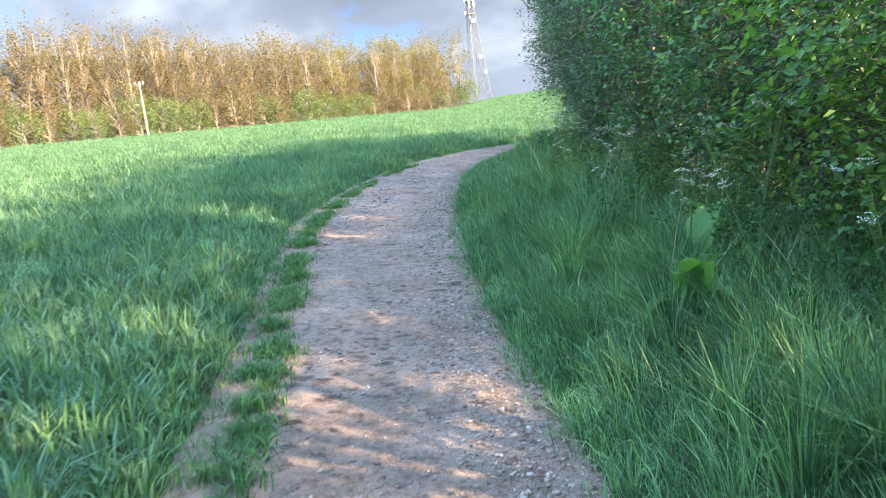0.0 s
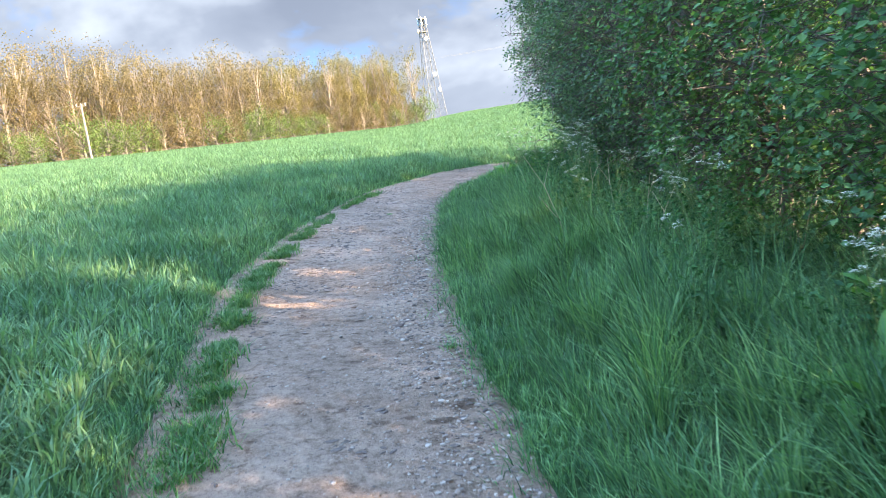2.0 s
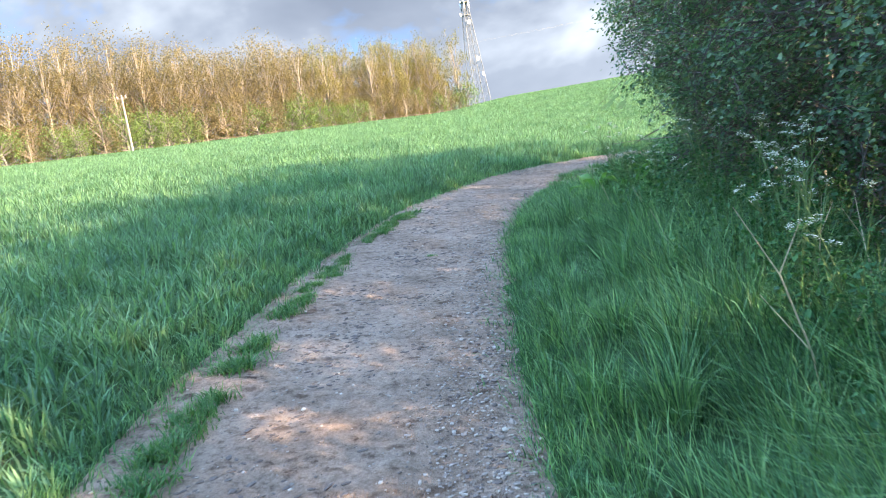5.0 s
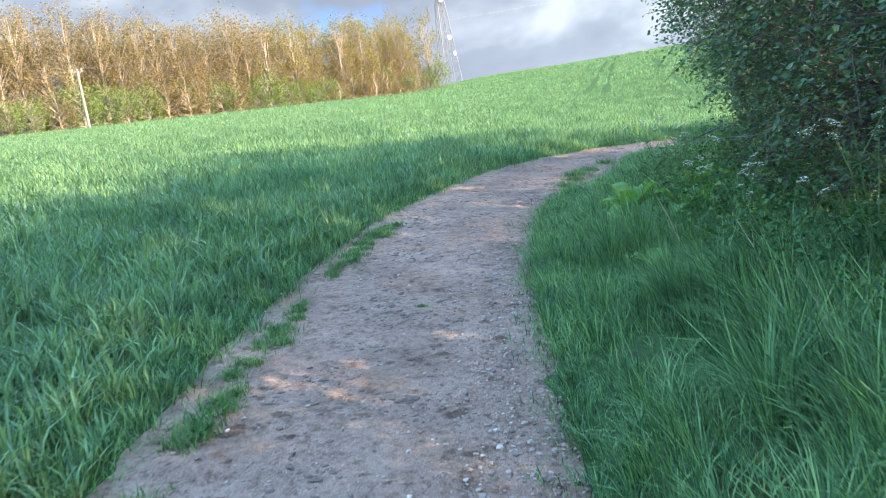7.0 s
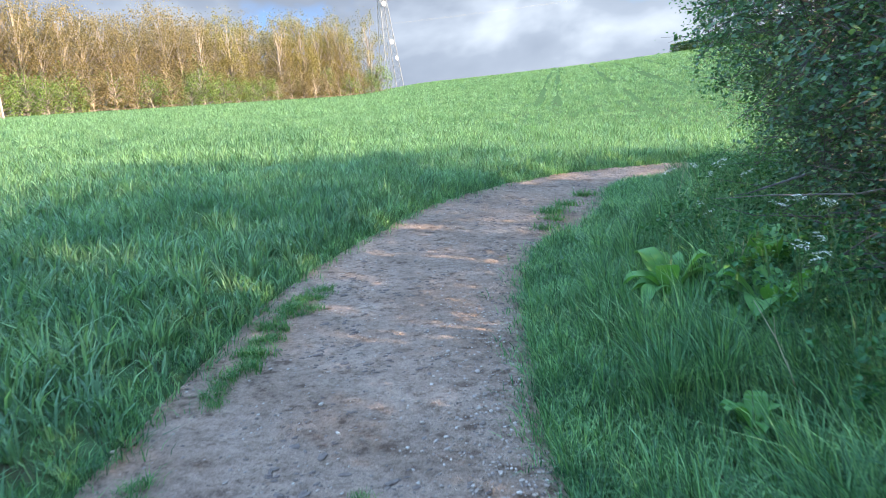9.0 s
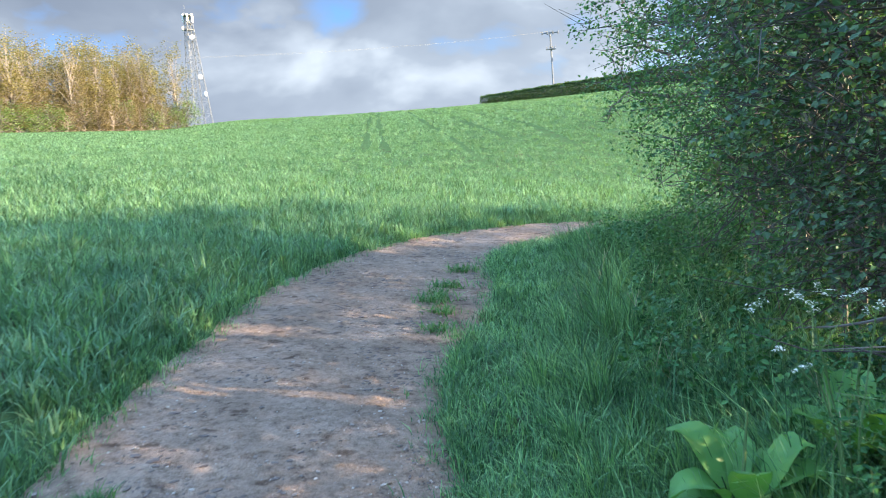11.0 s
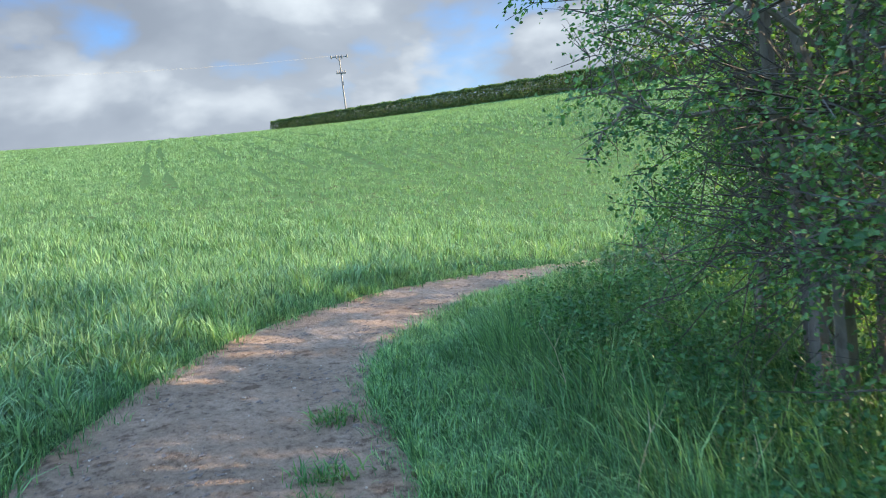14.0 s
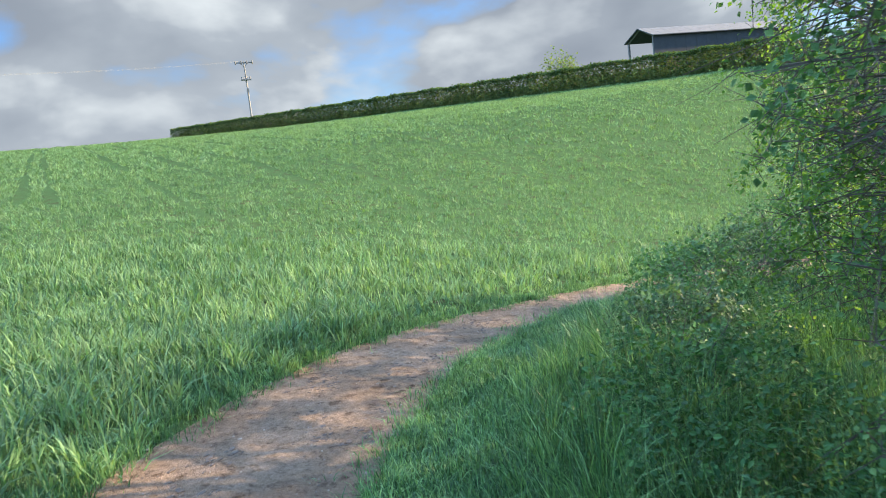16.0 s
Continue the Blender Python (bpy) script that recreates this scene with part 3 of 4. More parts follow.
    ob = part("verge_grass", join(*got), M_GRASS)
    tagged(ob, "long lush green grass on the path's verge", "grass", kind="stuff")


build_crop()
build_verge()

# ---- hedge bushes beside the path ----


def crown_points(rng, n, c, r, shell=0.55, gaps=0.35, f=1.3):
    """Places in an uneven ellipsoid, thicker towards its skin."""
    v = rng.normal(size=(n * 3, 3))
    v /= np.linalg.norm(v, axis=1, keepdims=True)
    k = rng.uniform(size=(n * 3, 1)) ** (1 / 3.0)
    k = shell + (1 - shell) * k
    rough = 1 + 0.22 * np.sin(5 * v[:, :1] + 3 * c[0]) * np.cos(4 * v[:, 2:] + c[1]) + 0.10 * np.sin(11 * v[:, 1:2] + 7 * v[:, 2:] + c[1])
    p = np.asarray(c) + v * k * rough * np.asarray(r)
    g = np.sin(f * 2.1 * p[:, 0] + 1.3 * p[:, 2] * f) * np.sin(f * 1.7 * p[:, 1] + 2) * np.cos(f * 1.9 * p[:, 2] + p[:, 0])
    p = p[(g > -1 + 2 * gaps * rng.uniform(size=len(p)) ** 2) & (p[:, 2] > 0.06)]
    return p[:n]


# places on the ground where the low sun reaches through thin spots of the hedge: x, y, breadth
SUN_FLECKS = [(-1.28, 8.0, 0.17), (-1.0, 9.1, 0.12), (-0.05, 3.66, 0.15), (-0.8, 4.1, 0.11), (-0.95, 7.5, 0.09), (-1.0, 11.45, 0.12), (-0.12, 12.0, 0.10), (-0.7, 11.65, 0.08),
              (-6.1, 11.3, 0.4), (-2.84, 8.85, 0.22), (-2.05, 4.5, 0.2), (-2.0, 3.1, 0.15), (-5.6, 15.5, 0.22), (-5.0, 18.6, 0.3), (-2.5, 8.9, 0.16),
              (2.2, 20.7, 0.2), (3.0, 21.2, 0.18), (2.44, 20.87, 0.2), (2.0, 18.9, 0.08), (8.1, 21.5, 0.3), (8.7, 21.4, 0.3), (5.0, 21.0, 0.15), (4.5, 21.5, 0.12), (4.0, 20.75, 0.12),
              (2.94, 23.6, 0.3), (2.65, 21.85, 0.4), (1.3, 21.3, 0.32), (1.86, 21.2, 0.3), (1.64, 22.2, 0.32), (4.1, 23.2, 0.3), (3.4, 23.2, 0.3)]


def shaded(p):
    """True for points that do not stand in the way of those flecks of sun."""
    keep = np.ones(len(p), bool)
    d = np.array(sun_dir)
    for x, y, r in SUN_FLECKS:
        v = p - np.array([x, y, float(land(np.array([x]), np.array([y]))[0]) + 0.05])
        v = v - np.outer(v @ d, d)
        keep &= np.linalg.norm(v, axis=1) > r
    return keep


def bush(name, label, at, r, tall, mat, seed, clusters=420, per=34, leaf=0.05, stems=5, twig=1.0, low=0.0, category="bush", lean=(0, 0), gaps=0.35, blob=0.092, up=0.35, boughs=0, voids=1.3):
    """Stems from one foot, boughs to leaf clusters, and leaves round each cluster."""
    rng = np.random.default_rng(seed)
    x, y = at
    foot = float(land(np.array([x]), np.array([y]))[0]) - 0.03
    ob = thing(name, pose(x, y, foot), label, category, "hedge along the path")
    c = (lean[0], lean[1], low + (tall - low) * 0.5)
    pts = crown_points(rng, clusters, c, (r, r * 1.18, (tall - low) * 0.5), gaps=gaps, f=voids)
    pts = pts[shaded(pts + np.array([x, y, foot]))]
    nodes = []
    for s in range(stems):
        a = rng.uniform(0, 2 * np.pi)
        e = np.array([c[0] + r * 0.55 * math.cos(a) * rng.uniform(0.3, 1.0), c[1] + r * 0.55 * math.sin(a) * rng.uniform(0.3, 1.0), tall * rng.uniform(0.62, 0.9)])
        b = np.array([0.22 * math.cos(a), 0.22 * math.sin(a), 0.0]) * min(1, r)
        q = np.linspace(0, 1, 8)[:, None]
        line = b + (e - b) * q + rng.normal(0, 0.06, (8, 3)) * np.sin(np.pi * q)
        line[:, :2] += 0.1 * r * np.sin(q * 3 + s)
        line[0, 2] = -0.1
        nodes.append(line[2:])
        part("stem", chain(line, np.linspace(0.055, 0.014, 8) * tall / 4.5, 6), M_BARK, ob)
    for s in range(boughs):
        # crooked bare limbs that show among the leaves
        b = nodes[s % stems][int(rng.integers(2, 5))]
        a = rng.uniform(0, 2 * np.pi)
        e = b + np.array([math.cos(a), math.sin(a), rng.uniform(0.1, 0.7)]) * r * rng.uniform(0.55, 0.8)
        q = np.linspace(0, 1, 9)[:, None]
        line = b + (e - b) * q + rng.normal(0, 0.07, (9, 3)) * np.sin(np.pi * q) ** 0.5
        part("bough", chain(line, np.linspace(0.026, 0.006, 9), 6), M_BARK, ob)
        k = line[3:] + rng.normal(0, 0.02, (6, 3))
        part("twig", tubes(k, k + rng.normal(0, 0.2, (6, 3)) + np.array([0, 0, 0.06]), 0.006, 0.002, 4), M_TWIG, ob)["kind"] = "stuff"
    nodes = np.concatenate(nodes)
    d = np.linalg.norm(pts[:, None] - nodes[None] + np.array([0, 0, -0.25]), axis=2) + rng.uniform(0, 0.5, (len(pts), len(nodes)))
    root = nodes[np.argmin(d, axis=1)]
    mid = root * 0.6 + pts * 0.4 + rng.normal(0, 0.13, pts.shape) + np.array([0, 0, 0.08])
    far = root * 0.25 + pts * 0.75 + rng.normal(0, 0.10, pts.shape) + np.array([0, 0, 0.04])
    tip = pts + (pts - mid) * 0.2 + rng.normal(0, 0.05, pts.shape)
    fine = pts[rng.integers(0, len(pts), int(len(pts) * 1.7 * twig))]
    fine_e = fine + rng.normal(0, 0.17, fine.shape)
    thick = min(1.0, tall / 3.5)
    part("branchwork", join(tubes(root, mid, 0.0075 * thick, 0.005 * thick, 4), tubes(mid, far, 0.005 * thick, 0.004 * thick, 3), tubes(far, pts, 0.004 * thick, 0.003 * thick, 3), tubes(pts, tip, 0.0035 * thick, 0.0015, 3), tubes(fine, fine_e, 0.0035, 0.0015, 3)), M_TWIG, ob, "thin dark twigs")
    # leaves stand in sprays, some full and some thin, that reach outwards and droop
    count = (per * (0.15 + 1.7 * rng.uniform(size=len(pts)) ** 1.4)).astype(int) + 2
    spray = (pts - np.array(c)) / r + rng.normal(0, 0.7, pts.shape)
    spray = spray / np.linalg.norm(spray, axis=1, keepdims=True) + np.array([0, 0, -0.25])
    q = np.repeat(pts, count, axis=0)
    q = q + np.repeat(spray, count, axis=0) * rng.uniform(-0.6, 1.0, (len(q), 1)) * blob * 2.2 + rng.normal(0, blob * 0.6, q.shape)
    q = q[(q[:, 2] > 0.03) & shaded(q + np.array([x, y, foot]))]
    out = (q - np.array(c)) * np.array([0.5, 0.5, 0.2]) / r
    part("crown", leaves(rng, q, leaf, 0.74, up, out), mat, ob)
    return ob


def build_hedge():
    dark = "dense dark blue-green blackthorn bush with bare twigs"
    mid = "leafy green hawthorn bush in the path hedge"
    light = "fresh light green elder bush in the path hedge"
    rows = [
        ((3.35, -3.2), 1.35, 5.0, M_LEAF_MID, mid, 0.056), ((3.25, -0.8), 1.30, 4.8, M_LEAF_LIGHT, light, 0.062),
        ((3.2, 1.5), 1.30, 5.0, M_LEAF_MID, mid, 0.056), ((3.12, 3.6), 1.25, 4.7, M_LEAF_LIGHT, light, 0.062),
        ((3.1, 5.6), 1.22, 4.9, M_LEAF_MID, mid, 0.054), ((3.1, 7.5), 1.20, 4.7, M_LEAF_MID, mid, 0.052),
        ((3.16, 9.3), 1.20, 4.8, M_LEAF_DARK, dark, 0.045), ((3.2, 11.0), 1.2, 5.0, M_LEAF_DARK, dark, 0.044),
        ((3.28, 12.7), 1.22, 4.9, M_LEAF_DARK, dark, 0.044), ((3.72, 14.4), 1.22, 4.6, M_LEAF_DARK, dark, 0.045),
        ((4.42, 15.8), 1.22, 4.9, M_LEAF_MID, mid, 0.052), ((5.1, 17.2), 1.3, 5.5, M_LEAF_MID, mid, 0.052),
    ]
    for i, (at, r, tall, mat, label, leaf) in enumerate(rows):
        last = i >= 10
        hedge_bush = bush("hedge_bush", label, at, r, tall, mat, 100 + i, clusters=660 if last else 720, per=64 if last else (72 if i > 5 else 54), leaf=0.034 if last else leaf * 0.9, twig=2.0 if mat is M_LEAF_DARK else 1.3, blob=0.095 if last else 0.13, gaps=0.25 if 6 <= i <= 10 else 0.42, voids=2.1, up=0.35 if last else 0.85, boughs=9 if last else 4, low=-0.15 if i < 9 else (0.0 if last else 0.1))
        if i == 11:
            rng = np.random.default_rng(77)
            base = np.array(hedge_bush.location)
            for line, thick in ((((5.0, 17.3, 3.0), (4.6, 17.5, 3.22), (4.3, 17.68, 3.2), (4.05, 17.8, 3.27), (3.93, 17.86, 3.36), (3.91, 17.87, 3.47)), 0.02),
                                (((4.05, 17.8, 3.27), (3.95, 17.85, 3.28), (3.89, 17.88, 3.2), (3.82, 17.9, 3.17), (3.79, 17.91, 3.1), (3.77, 17.92, 3.03)), 0.010),
                                (((4.95, 17.3, 3.5), (4.63, 17.5, 3.81), (4.45, 17.6, 3.66), (4.3, 17.68, 3.58), (4.12, 17.8, 3.69), (3.96, 17.9, 3.68)), 0.022),
                                (((4.95, 17.3, 3.9), (4.75, 17.45, 3.93), (4.55, 17.55, 3.86), (4.35, 17.66, 3.9), (4.2, 17.75, 3.87), (4.05, 17.84, 3.98)), 0.016)):
                line = np.array(line) - base
                part("bough", chain(line, np.linspace(thick, thick * 0.3, 6), 6), M_BARK, hedge_bush, "bare crooked bough")
                at_leaf = np.repeat(line[2:], 22, axis=0) + rng.normal(0, 0.045, (22 * 4, 3))
                part("bough_leaf", leaves(rng, at_leaf, 0.03, 0.74, 0.3), mat, hedge_bush)["kind"] = "stuff"
                k = np.repeat(line[1:], 3, axis=0)
                part("bough_twig", tubes(k, k + rng.normal(0, 0.09, k.shape), 0.004, 0.0015, 4), M_TWIG, hedge_bush)["kind"] = "stuff"
    # added bushes; the last two block low sun to shade the bend's verge
    for i, (at, r, tall) in enumerate((((5.6, 3.0), 1.3, 4.6), ((5.5, 9.2), 1.3, 4.4), ((3.5, -5.7), 1.5, 5.0), ((3.6, -8.3), 1.5, 5.0), ((7.5, 16.6), 1.25, 4.5), ((9.3, 16.4), 1.2, 4.4))):
        bush("hedge_bush", "leafy green hawthorn bush added in the thick of the hedge", at, r, tall, M_LEAF_LIGHT, 140 + i, clusters=260, per=26, leaf=0.08, twig=0.6, gaps=0.6)
    # small trees where the path bends
    for i, (at, r, tall, mat, low) in enumerate((((6.35, 18.2), 0.98, 4.7, M_LEAF_LIGHT, 0.95), ((8.0, 18.7), 1.1, 4.9, M_LEAF_LIGHT, 0.3), ((10.6, 19.3), 1.2, 4.4, M_LEAF_MID, 0.0), ((13.4, 19.6), 1.25, 4.2, M_LEAF_LIGHT, 0.0))):
        bush("hawthorn_tree", "small hawthorn tree with bare crooked boughs", at, r, tall, mat, 160 + i, clusters=(440, 380, 380, 380)[i], per=80 if i < 2 else 34, leaf=0.03 if i < 2 else 0.052, twig=1.6, low=low, category="tree", stems=4, boughs=12 if i < 2 else 3, gaps=(0.6, 0.85, 0.7, 0.6)[i])


build_hedge()


def build_brambles():
    """Low scrub on the inside of the bend."""
    for i, (x, y, r, tall) in enumerate(((7.5, 20.5, 0.45, 0.5), (8.5, 21.1, 0.55, 0.6), (9.7, 21.5, 0.6, 0.75), (11.0, 21.4, 0.7, 1.0), (6.4, 19.7, 0.4, 0.42), (12.4, 21.4, 0.8, 1.2))):
        bush("bramble", "low leafy bramble scrub at the foot of the hedge", (x, y), r, tall, M_LEAF_MID if i % 3 else M_LEAF_DARK, 180 + i, clusters=120, per=30, leaf=0.05, stems=5, low=-0.25, gaps=0.35, blob=0.09, twig=0.2)


build_brambles()

# ---- plants of the verge ----


def on_land(x, y, turn=0.0, scale=1.0):
    return pose(x, y, float(land(np.array([x]), np.array([y]))[0]), 0, 0, turn) @ Matrix.Scale(scale, 4)


def place_copies(first, spots, up=None):
    """Copies of a thing at (x, y, turn, size); the first spot takes the thing itself."""
    for i, (x, y, turn, size) in enumerate(spots):
        z = float(path_z(x, y)) if up else float(land(np.array([x]), np.array([y]))[0])
        if i == 0:
            first.matrix_world = pose(x, y, z, 0, 0, turn)
            first.scale = (size, size, size)
        else:
            ob = copy_thing(first, pose(x, y, z, 0, 0, turn))
            ob.scale = (size, size, size)


def dock(seed):
    """Dock: long wavy leaves from one crown."""
    rng = np.random.default_rng(seed)
    ob = thing("dock_plant", pose(0, 0, 0), "broad-leaved dock with large drooping leaves in grass", "plant", "docks on the verge")
    for i in range(11):
        a = i * 2.4 + rng.uniform(-0.3, 0.3)
        n, length, wide = 9, rng.uniform(0.26, 0.44), rng.uniform(0.055, 0.085)
        rise = rng.uniform(0.5, 1.15)
        V, F = [], []
        for j in range(n):
            s = j / (n - 1)
            outw = 0.03 + length * s * (0.55 + 0.35 * (1 - rise))
            z = 0.03 + length * (rise * 1.35 * s - (0.75 + 0.4 * (1 - rise)) * s * s) + 0.06
            half = wide * (math.sin(math.pi * min(1, (0.08 + 0.92 * s)) ** 0.8) ** 0.7 if s < 1 else 0.0) * smooth(0.05, 0.3, s) + 0.004
            wave = 0.012 * math.sin(9 * s + i)
            for k, u in enumerate((-1, -0.5, 0, 0.5, 1)):
                V.append((outw, u * half, z + abs(u) * half * 0.4 + wave * u * u * (1 if k % 2 else -1)))
        for j in range(n - 1):
            for k in range(4):
                b = j * 5 + k
                F.append((b, b + 1, b + 6, b + 5))
        lf = part("leaf", (np.array(V), np.array(F), True), M_DOCK, ob)
        lf.matrix_basis = pose(0, 0, 0, 0, 0, math.degrees(a))
    part("stalk", chain([(0, 0, 0), (0.01, 0.01, 0.2), (0.03, 0.0, 0.42)], [0.008, 0.007, 0.004], 5), M_STEM, ob, "green flower stalk")
    return ob


def cow_parsley(seed):
    """Cow parsley: ribbed stems, ferny leaves, flat heads of tiny white flowers."""
    rng = np.random.default_rng(seed)
    ob = thing("cow_parsley", pose(0, 0, 0), "cow parsley with flat white flower heads", "plant", "cow parsley by the hedge")
    stems, ferns = [], []
    for s in range(4):
        a, h = rng.uniform(0, 6.28), rng.uniform(0.55, 0.98)
        top = np.array([0.18 * math.cos(a) * rng.uniform(0.4, 1.3), 0.18 * math.sin(a), h])
        line = [np.zeros(3), top * np.array([0.3, 0.3, 0.5]), top * np.array([0.75, 0.75, 0.82]), top]
        stems.append(chain(line, [0.005, 0.004, 0.003, 0.002], 4))
        for b in range(2):
            c = top + np.array([rng.normal(0, 0.07), rng.normal(0, 0.07), rng.uniform(-0.04, 0.06)])
            stems.append(chain([line[2], c], [0.0022, 0.0015], 3))
            k = 15
            ang, rad = rng.uniform(0, 6.28, k), 0.034 * np.sqrt(rng.uniform(size=k))
            u = c + np.stack([rad * np.cos(ang), rad * np.sin(ang), 0.02 - 5 * rad ** 2 + 0.5 * rad * np.cos(ang + s + b) + rng.normal(0, 0.002, k)], 1)
            stems.append(tubes(np.repeat(c[None], k, 0), u, 0.0007, 0.0006, 3))
            fl = np.repeat(u, 5, axis=0) + rng.normal(0, 0.0045, (k * 5, 3)) * np.array([1, 1, 0.4])
            part("flower_head", leaves(rng, fl, 0.0072, 0.9, 2.0), M_PETAL, ob, "flat umbel of tiny white flowers")
        for b in range(5):
            t0 = np.array(line[1]) * rng.uniform(0.4, 1.5)
            d = rng.normal(size=3) * np.array([1, 1, 0.3])
            d = d / np.linalg.norm(d) * rng.uniform(0.10, 0.2)
            q = t0 + d * rng.uniform(0.2, 1, (26, 1)) + rng.normal(0, 0.022, (26, 3))
            stems.append(chain([t0, t0 + d], [0.0018, 0.001], 3))
            ferns.append(leaves(rng, q, 0.022, 0.5, 0.8))
    part("stems", join(*stems), M_STEM, ob)
    part("leaves", join(*ferns), M_WEED, ob, "ferny green leaves")
    return ob


def grass_tuft(seed, n=150, tall=0.085, spread=0.045):
    rng = np.random.default_rng(seed)
    base = np.stack([rng.normal(0, spread, n), rng.normal(0, spread * 1.2, n), np.full(n, -0.015)], 1)
    ob = part("grass_tuft", blades(rng, base, rng.uniform(0.4, 1.2, n) * tall, rng.uniform(0.005, 0.009, n), np.clip(rng.gamma(4, 0.22, n), 0.2, 1.3), (0.0, 0.5, 1.0)), M_TUFT)
    return tagged(ob, "low trodden grass tuft on the bare path", "grass tuft", "tufts on the path", "stuff")


def dry_stalk(seed):
    rng = np.random.default_rng(seed)
    h = rng.uniform(0.6, 1.0)
    pts = [(0, 0, -0.02), (0.05, 0.02, h * 0.35), (0.14, 0.03, h * 0.7), (0.27, 0.02, h)]
    ob = part("dry_stalk", join(chain(pts, [0.0045, 0.004, 0.003, 0.0015], 5), chain([pts[2], (0.10, 0.12, h * 0.92)], [0.003, 0.0015], 4), chain([pts[1], (0.16, -0.08, h * 0.6)], [0.003, 0.0015], 4)), M_STRAW)
    return tagged(ob, "pale dead stalk leaning out of the grass", "stalk", "dead stalks on the verge")


def build_verge_plants():
    rng = np.random.default_rng(21)
    place_copies(dock(1), [(1.5, 4.55, 20, 1.3), (1.95, 4.95, 140, 1.35), (1.3, 3.95, 250, 1.0), (2.0, 7.6, 80, 1.1)])
    place_copies(dock(2), [(1.62, 14.15, 10, 1.1), (1.92, 13.55, 200, 1.25), (1.25, 12.6, 95, 0.55), (2.2, 14.2, 300, 1.35)])
    for k in range(3):
        spots = []
        for i in range(6):
            y = 2.8 + (i * 3 + k + rng.uniform(-0.8, 0.8)) * 0.64
            spots.append((1.8 + 0.2 * rng.normal() + 0.25 * smooth(12, 15, y), y, rng.uniform(0, 360), rng.uniform(0.95, 1.4)))
        place_copies(cow_parsley(30 + k), spots)
    line = along(TUFT_LINE, 190)
    for k in range(3):
        spots = [(x + rng.normal(0, 0.035), y + rng.normal(0, 0.1), rng.uniform(0, 360), rng.uniform(0.7, 1.5) * (1 - 0.25 * smooth(10, 12, y))) for x, y in line[k::3] if math.sin(2.3 * y) + math.sin(5.1 * y) > (-1.6 if y < 9.5 else -0.8)]
        spots += [(x, y, 40 * k, s) for x, y, s in (((0.28, 10.9, 0.7), (0.0, 6.6, 0.5), (1.95, 17.8, 1.5), (2.15, 18.4, 1.4)), ((0.2, 6.0, 0.6), (2.35, 18.7, 1.5), (-0.35, 12.6, 0.4), (2.0, 18.15, 1.5)), ((-0.6, 14.9, 0.7), (1.7, 17.3, 1.4), (0.25, 9.1, 0.5), (2.8, 19.35, 1.6)))[k]]
        place_copies(grass_tuft(50 + k), spots, up=True)
    for k in range(3):
        spots = []
        for i in range(9):
            y = rng.uniform(3.5, 19.0)
            x = float(np.interp(y, [0, 8, 13, 15, 17, 19, 20], [1.7, 1.6, 1.7, 2.3, 3.0, 4.6, 6.0])) + rng.normal(0, 0.25)
            spots.append((x, y, rng.uniform(0, 360), rng.uniform(0.5, 1.15) * (0.6 if y > 14 else 1.0)))
        place_copies(dry_stalk(60 + k), spots)


build_verge_plants()


def build_weeds():
    """Nettles and other low leafy growth under the hedge."""
    rng = np.random.default_rng(71)
    n = 9500
    x, y = scatter(rng, n, 1.0, 9.5, 1.0, 22.5)
    dv = to_line(VERGE_EDGE, x, y)
    ok = ~inside(FIELD_POLY, x, y) & ~inside(PATH_POLY, x, y) & (dv > np.where(y > 13, 1.2, 1.15) + 0.25 * lumps(x, y, 2.3, 1)) & (dv < 2.6) & (lumps(x, y, 1.3, 4) > np.where(y > 13, -0.5, -0.35))
    x, y, dv = x[ok], y[ok], dv[ok]
    m = len(x)
    z = land(x, y)
    h = rng.uniform(0.25, 0.55, m) * (1 + 0.7 * smooth(1.1, 1.8, dv) * smooth(15, 12, y))
    lx, ly = rng.normal(0, 0.06, m), rng.normal(0, 0.06, m)
    p0, p1 = np.stack([x, y, z], 1), np.stack([x + lx, y + ly, z + h], 1)
    k = 28
    s = np.tile(np.linspace(0.25, 1, k), m)
    q = np.repeat(p0, k, 0) * (1 - s)[:, None] + np.repeat(p1, k, 0) * s[:, None] + rng.normal(0, 0.03, (m * k, 3))
    ob = part("nettles", leaves(rng, q, 0.042, 0.6, 0.9), M_WEED)
    tagged(ob, "nettles and low leafy weeds under the hedge", "weeds", kind="stuff")
    st = part("stems", tubes(p0, p1, 0.003, 0.0015, 3), M_STEM, ob)


build_weeds()


def build_brush():
    """Heap of cut branches pushed under the bushes."""
    rng = np.random.default_rng(81)
    ob = thing("brush_pile", on_land(2.75, 13.7), "heap of cut grey branches under the hedge", "brush pile")
    for i in range(44):
        a = rng.normal(2.6, 0.45)
        l, z = rng.uniform(0.5, 1.3), rng.uniform(0.1, 0.85)
        c = np.array([rng.normal(0.25, 0.3), rng.normal(0, 0.45), z])
        d = np.array([math.cos(a), math.sin(a), rng.normal(-0.1, 0.18)]) * l / 2
        part("branch", chain([c - d, c - d * 0.2 + rng.normal(0, 0.03, 3), c + d * 0.5 + rng.normal(0, 0.03, 3), c + d + np.array([0, 0, rng.normal(0, 0.05)])], [0.008, 0.006, 0.004, 0.0015], 5), M_TWIG if i % 4 else M_BARK, ob)


build_brush()

# ---- copse beyond the field ----


